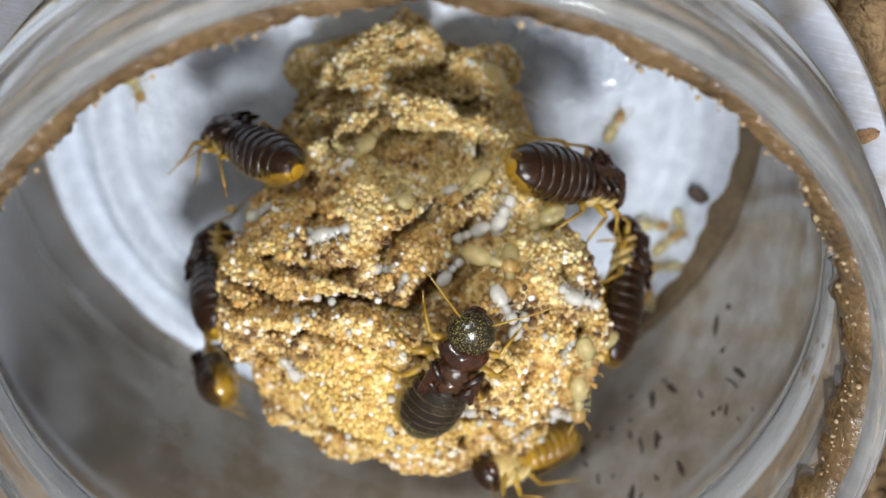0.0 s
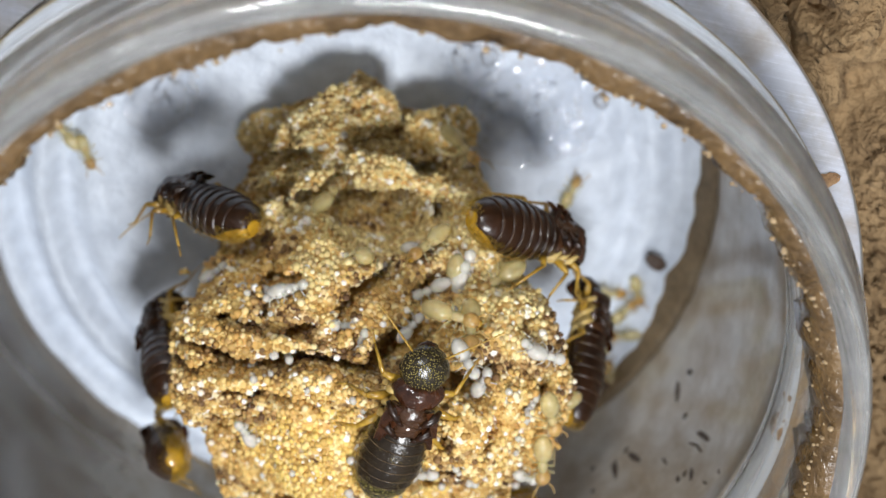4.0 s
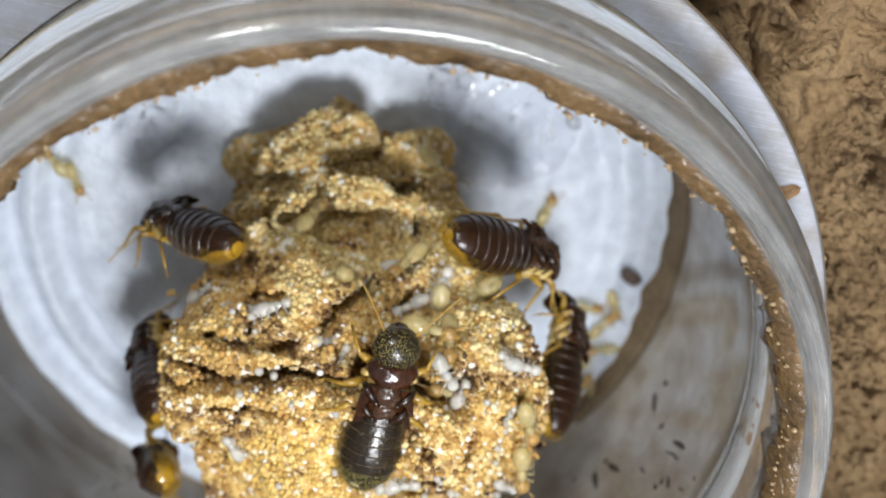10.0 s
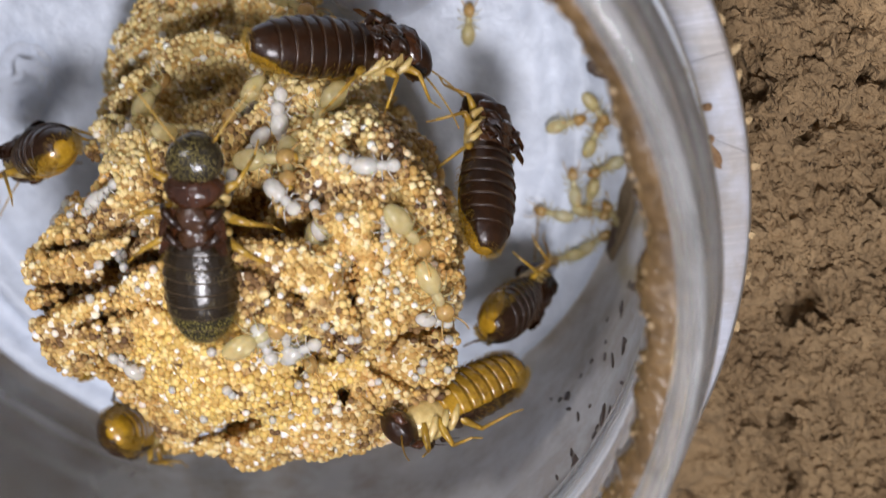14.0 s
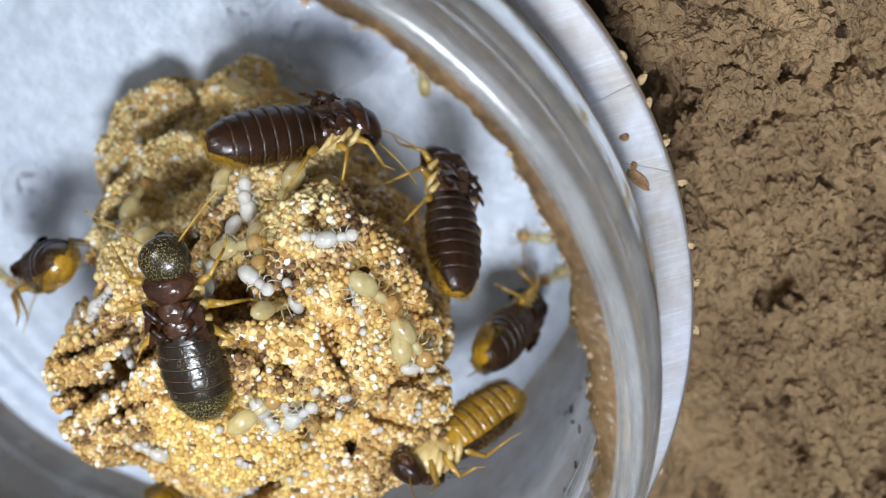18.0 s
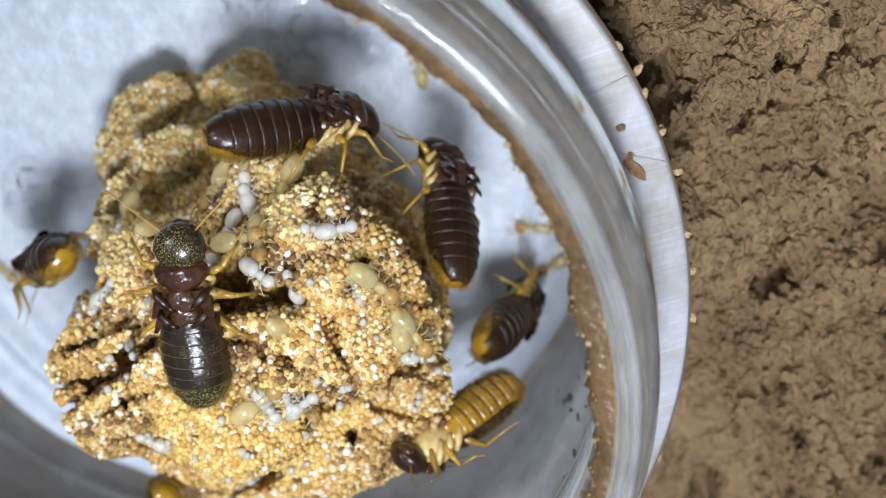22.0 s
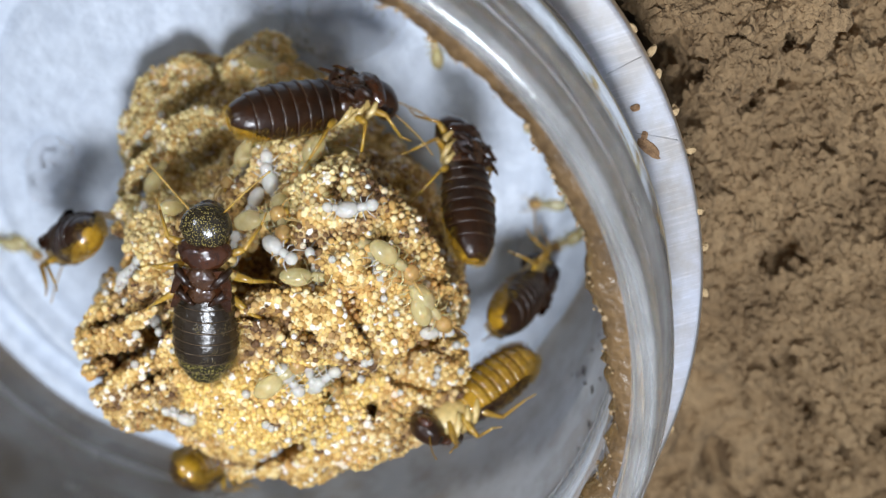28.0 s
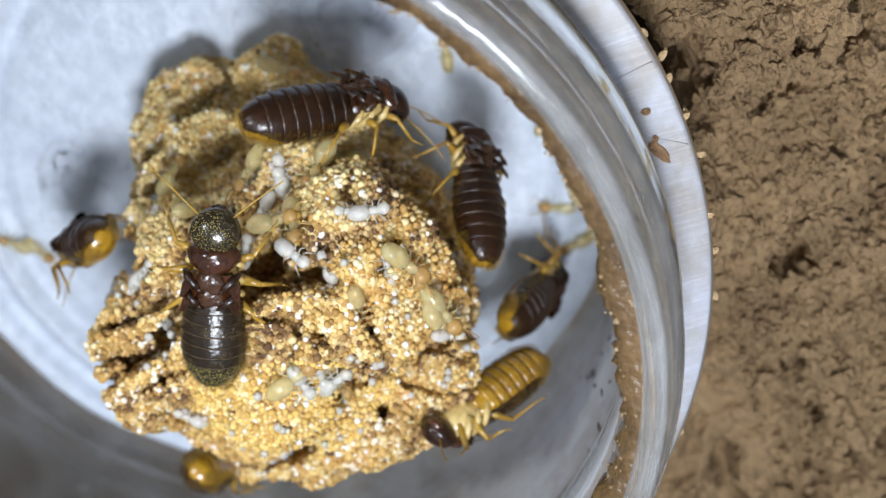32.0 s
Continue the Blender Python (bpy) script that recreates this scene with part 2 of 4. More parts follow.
def moulded_plastic(name, tint, haze, rough):
    """Thick clear plastic that bends what is seen through it, with faint rubbed streaks that run round the jar."""
    m, t, p = material(name, rough)
    p.inputs["Base Color"].default_value = (*tint, 1)
    p.inputs["Transmission Weight"].default_value = 1.0
    p.inputs["IOR"].default_value = 1.47
    c = t.nodes.new("ShaderNodeTexCoord")
    round_it = t.nodes.new("ShaderNodeVectorMath")
    round_it.operation = "MULTIPLY"
    round_it.inputs[1].default_value = (1, 1, 0)
    t.links.new(c.outputs["Object"], round_it.inputs[0])
    far = t.nodes.new("ShaderNodeVectorMath")
    far.operation = "LENGTH"
    t.links.new(round_it.outputs[0], far.inputs[0])
    split = t.nodes.new("ShaderNodeSeparateXYZ")
    t.links.new(c.outputs["Object"], split.inputs[0])
    pair = t.nodes.new("ShaderNodeCombineXYZ")
    t.links.new(far.outputs["Value"], pair.inputs[0])
    t.links.new(split.outputs["Z"], pair.inputs[1])
    rub = node(t, "ShaderNodeTexNoise", Scale=800.0, Detail=2.0, Roughness=0.5)
    t.links.new(pair.outputs[0], rub.inputs["Vector"])
    streak = blend(t, rub.outputs["Fac"], noise_of(t, 300.0, 5.0, 0.7), 0.35)
    dust = t.nodes.new("ShaderNodeBsdfDiffuse")
    dust.inputs[0].default_value = (0.86, 0.86, 0.85, 1)
    mix = t.nodes.new("ShaderNodeMixShader")
    t.links.new(ramp(t, streak, [(0.38, (haze * 0.1,) * 3), (0.55, (haze * 0.8,) * 3), (0.70, (haze * 2.0,) * 3)]), mix.inputs[0])
    t.links.new(p.outputs[0], mix.inputs[1])
    t.links.new(dust.outputs[0], mix.inputs[2])
    t.links.new(mix.outputs[0], t.nodes["Material Output"].inputs[0])
    return m


PELLETS = pellet_material("comb pellets joined", False)
PELLET = pellet_material("comb pellet", True)
FRESH = pellet_material("fresh comb pellets", False, True)
PALER = pellet_material("pale comb pellets", False, pale=True)
OLD = pellet_material("old brown comb pellets", False, False, True)
COMB = pellet_material("waxy comb", None)
SOIL = mottled("soil", (0.175, 0.108, 0.050), (0.36, 0.238, 0.118), 130, 0.92, 0.0008, 1300)
MUD = mottled("wet mud", (0.050, 0.028, 0.011), (0.185, 0.110, 0.045), 300, 0.24, 0.0003, 1800, 0.0, 0.7)
TISSUE = mottled("wet tissue", (0.57, 0.63, 0.73), (0.67, 0.73, 0.82), 90, 0.45, 0.0003, 700)
WALL = clear_plastic("jar plastic", (0.94, 0.93, 0.91), 0.98, 0.13, 0.82, (0.90, 0.85, 0.77), hazier_to_x=True)
NECK = moulded_plastic("clear neck plastic", (0.97, 0.97, 0.95), 0.22, 0.05)
FROST = clear_plastic("scuffed collar plastic", (0.96, 0.97, 0.98), 0.98, 0.42, 0.62, (0.70, 0.73, 0.82), True)
SHELL = mottled("dark brown body shell", (0.008, 0.0032, 0.0012), (0.036, 0.0120, 0.0032), 420, 0.30, 0.00004, 2600, 0.0, 0.05)
REDSHELL = mottled("red-brown thorax shell", (0.016, 0.0055, 0.0026), (0.080, 0.026, 0.009), 320, 0.15, 0.00008, 2500, 0.0, 0.5)
DUSTY = dusted("lightly dusted shell", (0.022, 0.0125, 0.0042), (0.26, 0.20, 0.07), 0.09)
DUSTIER = dusted("heavily dusted shell", (0.026, 0.018, 0.007), (0.40, 0.32, 0.09), 0.30)
TAILDUST = dusted("tail shell caked with yellow dust", (0.034, 0.026, 0.008), (0.42, 0.35, 0.08), 0.55)
AMBER = mottled("amber underside", (0.20, 0.09, 0.005), (0.52, 0.29, 0.020), 380, 0.2, 0.00004, 3000, 0.1, 0.8)
PALE = mottled("pale joint skin", (0.42, 0.27, 0.065), (0.70, 0.53, 0.22), 500, 0.35, 0.00003, 3000, 0.15, 0.2)
LEG = mottled("amber leg shell", (0.24, 0.125, 0.010), (0.48, 0.29, 0.036), 700, 0.3, 0.00002, 4000, 0.15, 0.3)
RIM = mottled("worn pale plate edge", (0.05, 0.03, 0.016), (0.24, 0.165, 0.095), 500, 0.25, 0.0, 2500)
BACKSKIN = mottled("brown thorax skin", (0.020, 0.008, 0.004), (0.085, 0.037, 0.015), 420, 0.18, 0.00022, 1500, 0.0, 0.5)
EYE = mottled("black eye", (0.006, 0.005, 0.005), (0.02, 0.015, 0.012), 3000, 0.15)
MILK = mottled("milky larva skin", (0.72, 0.68, 0.60), (0.86, 0.83, 0.76), 900, 0.15, 0.00002, 3000, 0.15, 0.3)
PALEBODY = mottled("pale worker body", (0.84, 0.66, 0.27), (0.93, 0.82, 0.48), 700, 0.16, 0.00002, 3000, 0.15, 0.4)
HONEY = mottled("honey worker head", (0.66, 0.38, 0.10), (0.84, 0.58, 0.24), 700, 0.18, 0.00001, 3000, 0.15, 0.4)
for m, clear, through_light in ((MILK, 0.86, 0.30), (PALEBODY, 0.82, 0.55), (HONEY, 0.86, 0.55)):
    m.node_tree.nodes["Principled BSDF"].inputs["Alpha"].default_value = clear
    m.node_tree.nodes["Principled BSDF"].inputs["Transmission Weight"].default_value = through_light
    m.node_tree.nodes["Principled BSDF"].inputs["IOR"].default_value = 1.38
WATER = clear_plastic("water", (0.985, 0.99, 1.0), 0.22, 0.07, 0.14, (0.95, 0.97, 1.0))
FOAM = mottled("muddy foam", (0.30, 0.19, 0.09), (0.58, 0.43, 0.25), 900, 0.08, 0.0, 3000, 0.0, 1.0)
FOAM.node_tree.nodes["Principled BSDF"].inputs["Alpha"].default_value = 0.7
MUDDRY = mottled("dry tan soil", (0.40, 0.26, 0.12), (0.62, 0.45, 0.24), 900, 0.8, 0.0001)
# soft shade of the floor's corner, put into a brown colour
CORNER_SHADE = mottled("brown corner shade", (0.13, 0.088, 0.048), (0.30, 0.22, 0.13), 300, 0.6, 0.0002, 1800)
STAIN = mottled("tan dirt line", (0.26, 0.21, 0.13), (0.52, 0.45, 0.32), 400, 0.5, 0.0001, 3000)
FLAKE = mottled("dry brown flake", (0.16, 0.08, 0.035), (0.42, 0.25, 0.12), 900, 0.8, 0.0002)
SPECK = mottled("dark dried crumb", (0.045, 0.032, 0.026), (0.15, 0.10, 0.075), 1500, 0.5, 0.0001)


# ---- shape helpers (centimetres) ----
def at(x, y, z, *turn):
    return pose(x * CM, y * CM, z * CM, *turn)


def facing(place, ahead, up):
    """A pose at a place in centimetres, x along ahead and z near up."""
    a = Vector(ahead).normalized()
    s = Vector(up).cross(a).normalized()
    u = a.cross(s)
    m = Matrix((a, s, u)).transposed().to_4x4()
    m.translation = Vector(place) * CM
    return m


def part(name, shape, mat, parent=None, label="", m=None, smooth=True):
    """One mesh object from (points, faces); under a thing, or a thing of its own."""
    points, faces = shape
    me = bpy.data.meshes.new(name)
    me.from_pydata((np.asarray(points, float) * CM).tolist(), [], [tuple(int(i) for i in f) for f in faces])
    if smooth:
        me.polygons.foreach_set("use_smooth", [True] * len(me.polygons))
    me.materials.append(mat)
    me.update()
    ob = new(name, me)
    if parent is not None:
        ob.parent = parent
    if m is not None:
        ob.matrix_basis = m
    if label:
        tagged(ob, label)
    return ob


def joined(*shapes):
    points, faces, n = [], [], 0
    for p, f in shapes:
        p = np.asarray(p, float)
        points.append(p)
        faces += [tuple(i + n for i in face) for face in f]
        n += len(p)
    return np.concatenate(points), faces


def moved(shape, m):
    """The shape turned and shifted by a matrix whose shift is in centimetres."""
    a = np.array(m)
    return np.asarray(shape[0], float) @ a[:3, :3].T + a[:3, 3], shape[1]


def rings(loops, closed_ends=True):
    """A skin over loops of equally many points."""
    k = len(loops[0])
    points = np.concatenate([np.asarray(l, float) for l in loops])
    faces = []
    for i in range(len(loops) - 1):
        for j in range(k):
            a, b = i * k + j, i * k + (j + 1) % k
            faces.append((a, b, b + k, a + k))
    if closed_ends:
        faces.append(tuple(range(k))[::-1])
        faces.append(tuple(range((len(loops) - 1) * k, len(loops) * k)))
    return points, faces


def tube(path, radii, sides=7):
    """A round tube along a path with a radius at each point."""
    path = [Vector(p) for p in path]
    loops = []
    for i, p in enumerate(path):
        d = (path[min(i + 1, len(path) - 1)] - path[max(i - 1, 0)]).normalized()
        a = d.cross(Vector((0.03, 0.05, 1)) if abs(d.z) < 0.95 else Vector((1, 0, 0))).normalized()
        b = d.cross(a)
        loops.append([tuple(p + (a * math.cos(q) + b * math.sin(q)) * radii[i]) for q in np.linspace(0, 2 * math.pi, sides, endpoint=False)])
    return rings(loops)


def blob(sx, sy, sz, n=14, k=16, wobble=0.0, seed=0):
    """An egg-shaped body, long way x, with a slightly uneven skin."""
    loops = []
    for i in range(n + 1):
        u = math.pi * (0.02 + 0.96 * i / n)
        x, r = -math.cos(u), math.sin(u)
        loop = []
        for q in np.linspace(0, 2 * math.pi, k, endpoint=False):
            w = 1 + wobble * noise.noise((x * 2 + seed, 2 * math.cos(q), 2 * math.sin(q)))
            loop.append((x * sx * w, r * math.cos(q) * sy * w, r * math.sin(q) * sz * w))
        loops.append(loop)
    return rings(loops)


def lathe(profile, k=160, closed=True):
    """A ring-shaped solid from a closed profile of (radius, height)."""
    q = np.linspace(0, 2 * math.pi, k, endpoint=False)
    points = np.concatenate([np.stack([r * np.cos(q), r * np.sin(q), np.full(k, h)], 1) for r, h in profile])
    faces, n = [], len(profile)
    for i in range(n if closed else n - 1):
        i2 = (i + 1) % n
        for j in range(k):
            j2 = (j + 1) % k
            faces.append((i * k + j, i * k + j2, i2 * k + j2, i2 * k + j))
    return points, faces


def ico(level=1):
    bm = bmesh.new()
    bmesh.ops.create_icosphere(bm, subdivisions=level + 1 if level else 1, radius=1.0)
    points = np.array([v.co[:] for v in bm.verts])
    faces = np.array([[v.index for v in f.verts] for f in bm.faces])
    bm.free()
    return points, faces


def smooth_step(a, b, v):
    u = np.clip((v - a) / (b - a), 0, 1)
    return u * u * (3 - 2 * u)


def wave(points, scale, seed, octaves=3):
    """Fractal noise at each point."""
    return np.array([noise.fractal((p[0] * scale + seed, p[1] * scale, p[2] * scale), 0.8, 2.1, octaves) for p in points])


# ---- the ground: one sheet of crumbly soil, with a hollow in which the jar stands ----
def soil_height(x, y):
    return -0.10 + 0.12 * np.clip(y, -4, 4)


def build_ground():
    def axis(lo, hi):
        near = np.r_[np.arange(-3.6, lo, 0.08), np.arange(lo, hi, 0.032)]
        out = [hi + 0.06 * 1.32 ** i for i in range(1, 38)]
        back = [min(lo, -3.6) - 0.10 * 1.42 ** i for i in range(1, 32)]
        return np.array(sorted(back) + list(near) + out)

    xs, ys = axis(0.6, 6.2), axis(-4.2, 4.4)
    gx, gy = np.meshgrid(xs, ys)
    flat = np.stack([gx.ravel(), gy.ravel(), 0 * gx.ravel()], 1)
    r = np.hypot(flat[:, 0], flat[:, 1])
    h = soil_height(flat[:, 0], flat[:, 1])
    h = h * (r < 40) + (-0.1) * (r >= 40)
    near = r < 14
    pts = flat[near]
    bend = pts + 0.10 * np.stack([drift(pts, 3.0, 3), drift(pts, 3.0, 7), 0 * pts[:, 0]], 1)
    rough = 0.16 * wave(pts, 0.7, 3, 3) + 0.20 * np.abs(drift(bend, 1.7, 9)) + 0.17 * np.abs(drift(bend, 3.9, 2)) + 0.09 * np.abs(drift(bend, 8.5, 5)) + 0.03 * drift(pts, 16.0, 4)
    crumbs = np.array([noise.voronoi((p[0] * 3.4, p[1] * 3.4, 0.3))[0][0] for p in bend])
    rift = np.abs(drift(bend, 1.9, 33) + 0.4 * drift(bend, 5.0, 35))
    pits = (1 - smooth_step(0.02, 0.12, rift)) * smooth_step(0.05, 0.35, drift(pts, 1.5, 37)) + smooth_step(0.46, 0.60, drift(bend, 3.0, 51) + 0.4 * drift(bend, 8.0, 53))
    run = pts[:, 1] - 1.9 - 0.9 * (pts[:, 0] - 3.6) + 0.35 * wave(pts, 1.6, 71, 3)
    fork = pts[:, 1] - 2.3 + 0.5 * (pts[:, 0] - 3.8) + 0.35 * wave(pts, 1.9, 91, 3)
    crack = 0.36 * np.exp(-(run / 0.06) ** 2) * (np.abs(pts[:, 0] - 3.9) < 0.8) + 0.30 * np.exp(-(fork / 0.05) ** 2) * (np.abs(pts[:, 0] - 4.1) < 0.5)
    h[near] += 1.35 * rough - 0.20 - 0.12 * crumbs - 0.42 * pits - crack
    hollow = 1 - smooth_step(3.03, 3.16, r)
    low = -1.80 + 0.35 * (h + 0.1) * (r > 3.1)
    h = h * (1 - hollow) + low * hollow
    flat[:, 2] = h
    k = len(xs)
    faces = [(j * k + i, j * k + i + 1, (j + 1) * k + i + 1, (j + 1) * k + i) for j in range(len(ys) - 1) for i in range(k - 1)]
    ob = part("ground", (flat, faces), SOIL)
    # loose crumbs on top
    tree = BVHTree.FromPolygons([tuple(p) for p in flat], faces)
    rng, ball, lumps, n = np.random.default_rng(3), ico(1), [], 0
    tri = []
    for _ in range(11000):
        x, y = rng.uniform(3.05, 6.0), rng.uniform(-3.8, 4.2)
        if math.hypot(x, y) < 3.12:
            continue
        hit = tree.ray_cast(Vector((x, y, 3)), Vector((0, 0, -1)))[0]
        r = 0.014 + 0.060 * rng.random() ** 3
        sh = ball[0] * rng.uniform(0.6, 1.25, 3) * (1 + 0.25 * rng.normal(size=(len(ball[0]), 1))) * r
        lumps.append(sh + [hit.x, hit.y, hit.z + r * 0.1])
        tri.append(ball[1] + n)
        n += len(sh)
    crumbs = part("soil_crumbs", (np.concatenate(lumps), np.concatenate(tri)), SOIL, smooth=False)
    tagged(crumbs, "loose crumbs of dry brown soil", "soil", kind="stuff")
    return tagged(ob, "dry brown crumbly soil with cracks and pits", "ground", kind="structure")


# ---- the jar ----
def mud_depth(c, s):
    return max(0.012, 0.110 + 0.12 * noise.noise((c * 7, s * 7, 7)) + 0.04 * noise.noise((c * 40, s * 40, 8)))


# seams across the collar: reach and degrees of each end
SEAMS = [(2.88, 12.0, 3.10, 11.9), (2.89, 4.1, 3.10, 1.7)]


def build_jar():
    jar = new("plastic_jar")
    tagged(jar, "clear plastic screw-top jar with muddy rim, sunk in soil", "jar")
    # neck, body and floor in one profile, outside up and inside down
    body = [(0.0, -1.76), (2.70, -1.76), (2.90, -1.66), (2.96, -1.5), (2.98, 0.70), (2.98, 0.74), (2.84, 0.94), (2.64, 0.94), (2.74, 0.75), (2.80, 0.5), (2.80, -1.30), (2.72, -1.48), (2.60, -1.52), (0.0, -1.52)]
    neck = [(2.84, 0.943), (2.83, 1.02), (2.80, 1.20), (2.82, 1.30), (2.885, 1.37), (2.885, 1.43), (2.80, 1.50), (2.78, 1.62), (2.80, 1.68), (2.86, 1.74), (2.86, 1.79), (2.78, 1.86), (2.76, 1.98), (2.77, 2.06), (2.75, 2.14),
            (2.70, 2.19), (2.64, 2.19), (2.60, 2.14), (2.59, 2.04), (2.60, 1.3), (2.64, 0.943)]
    part("wall", lathe(body, 180), WALL, jar, "clear hazy plastic wall and floor")
    part("neck", lathe(neck, 180), NECK, jar, "scuffed clear plastic neck with screw thread")
    part("collar", lathe([(2.850, 0.949), (2.853, 0.954), (2.86, 0.956), (2.87, 0.956), (3.09, 0.956), (3.105, 0.955), (3.115, 0.951), (3.128, 0.935), (3.13, 0.92), (3.13, 0.81), (3.125, 0.79), (3.10, 0.77), (2.992, 0.768), (2.988, 0.775), (2.988, 0.940)], 180), FROST, jar, "frosted white collar ring with scratches")
    for r0, a0, r1, a1 in SEAMS:
        line = []
        for u in np.linspace(0, 1, 9):
            r, q = r0 + (r1 - r0) * u, math.radians(a0 + (a1 - a0) * u)
            line.append((r * math.cos(q), r * math.sin(q), 0.957))
        part("seam", tube(line, [0.004] * 9, 6), FROST, jar, "pale raised seam across the collar")
    stain = [(2.884 * math.cos(q), 2.884 * math.sin(q), 1.40) for q in np.linspace(0, 2 * math.pi, 181)]
    part("thread_stain", tube(stain, [0.008 + 0.008 * abs(noise.noise((i * 0.21, 3, 1))) for i in range(181)], 6), STAIN, jar, "tan line of dirt on the screw thread")
    # the smear of wet mud round the inside of the rim
    k, loops = 420, []
    for i in range(k):
        q = 2 * math.pi * i / k
        c, s = math.cos(q), math.sin(q)
        low = 0.32 + 0.30 * max(0.0, s) + 0.30 * noise.noise((c * 4, s * 4, 1)) + 0.26 * noise.noise((c * 14, s * 14, 2)) + 0.16 * noise.noise((c * 45, s * 45, 3))
        low, thick = max(low, 0.03), mud_depth(c, s)
        top = 2.12 + 0.06 * min(0.0, noise.noise((c * 11, s * 11, 12)))
        loops.append([(c * r, s * r, z) for r, z in ((2.596, top), (2.57 - thick * 0.6, top - 0.02), (2.57 - thick, top - low * 0.5), (2.58 - thick * 0.5, top - low), (2.596, top - low * 1.05))])
    points = np.concatenate([np.array(l) for l in loops])
    faces = [(i * 5 + j, i * 5 + j + 1, ((i + 1) % k) * 5 + j + 1, ((i + 1) % k) * 5 + j) for i in range(k) for j in range(4)]
    part("mud_smear", (points, faces), MUD, jar, "ragged band of wet brown mud")
    rng, beads = random.Random(2), []
    for _ in range(1100):
        q = rng.uniform(0, 2 * math.pi)
        r = 0.006 + 0.015 * rng.random() ** 3
        c, s = math.cos(q), math.sin(q)
        d = 2.575 - mud_depth(c, s) * rng.uniform(0.55, 1.0)
        beads.append(moved(blob(r, r, r, 6, 8), Matrix.Translation((d * c, d * s, rng.uniform(1.88, 2.10)))))
    tagged(part("bubble_foam", joined(*beads), FOAM, jar, "tiny glistening bubbles in the wet mud"), kind="stuff")
    return jar


def build_tissue():
    """The damp white paper on the jar's floor, its edge turned up a little against the wall."""
    n, k = 46, 150
    points, faces = [(0, 0, -1.46)], []
    for i in range(1, n + 1):
        for j in range(k):
            q = 2 * math.pi * j / k
            r = 2.78 * i / n
            x, y = r * math.cos(q), r * math.sin(q)
            z = -1.46 + 0.045 * noise.fractal((x * 1.1, y * 1.1, 5), 0.8, 2.0, 3) + 0.012 * noise.noise((x * 5, y * 5, 2))
            z += (0.035 + 0.055 * smooth_step(0.5, -1.5, x)) * (math.sin((r - 2.25) * 18) if 2.07 < r < 2.78 else 0)
            points.append((x, y, max(z, -1.51)))
    faces = [(0, 1 + j, 1 + (j + 1) % k) for j in range(k)]
    for i in range(n - 1):
        for j in range(k):
            a, b = 1 + i * k + j, 1 + i * k + (j + 1) % k
            faces.append((a, a + k, b + k, b))
    ob = part("tissue_paper", (points, faces), TISSUE)
    return tagged(ob, "damp white tissue paper lining the jar floor", "paper")


# ---- the comb: a lump of chewed-wood pellets, in folded ledges full of holes ----
# degrees round the middle, reach near the top, reach at the foot
OUTLINE = [(0, 1.30, 1.10), (18, 1.30, 1.08), (36, 1.42, 1.08), (47, 1.44, 1.10), (56, 1.34, 1.14), (66, 1.22, 1.20), (79, 1.17, 1.49), (90, 1.18, 1.42), (101, 1.19, 1.54), (108, 1.18, 1.50), (128, 1.18, 1.40), (140, 1.22, 1.31), (152, 1.28, 1.22), (165, 1.33, 1.16), (178, 1.30, 1.12),
           (191, 1.22, 1.08), (210, 1.14, 1.02), (226, 1.22, 1.02), (246, 1.25, 1.05), (261, 1.26, 1.05), (281, 1.22, 1.05), (303, 1.27, 1.08), (322, 1.23, 1.08), (340, 1.26, 1.10), (360, 1.30, 1.10)]
MIDDLE = (0.20, -0.70)
# patches of old brown pellets: middle and reach
BROWN = [(0.80, -0.72, 0.95, 0.24), (0.63, -1.25, 0.75, 0.22), (1.17, -0.98, 0.84, 0.24), (0.36, -0.15, 0.87, 0.18), (0.20, -1.34, 0.70, 0.16), (1.15, 0.16, 0.40, 0.20), (1.34, -0.14, 0.50, 0.20), (-0.30, -0.23, 0.50, 0.19), (-0.62, -0.22, 0.45, 0.19),
         (0.06, -0.09, 0.62, 0.18), (-0.14, 0.22, 0.50, 0.14), (-0.53, -0.66, 0.52, 0.18), (-0.80, -0.93, 0.10, 0.24), (0.34, 0.47, 0.50, 0.22), (0.12, 0.31, 0.70, 0.15), (0.79, 0.02, 0.78, 0.14), (-0.90, -0.40, 0.0, 0.25)]
# two ends and the radius of each ledge that stands out, and of each hole
LEDGES = [((-0.69, 0.32, -0.53), (-0.44, 0.62, -0.68), 0.080), ((-0.44, 0.62, -0.68), (-0.13, 0.85, -0.93), 0.080), ((-0.86, 0.17, -1.58), (-0.52, 0.63, -0.89), 0.090), ((-0.32, 0.80, -0.96), (-0.13, 0.92, -1.27), 0.080), ((0.37, 0.79, -0.98), (0.50, 0.83, -1.12), 0.070), ((-0.14, 0.68, -0.48), (0.17, 0.61, -0.41), 0.080), ((-0.69, 0.18, -0.24), (-0.18, 0.49, -0.13), 0.060), ((-0.12, 0.59, -0.30), (-0.22, 0.52, -0.22), 0.050), ((-0.94, -0.24, 0.57), (-0.29, -0.06, 0.81), 0.050), ((-1.13, -0.34, -0.28), (-0.70, 0.10, 0.06), 0.050), ((0.28, 0.60, -0.39), (0.36, 0.55, -0.26), 0.070)]
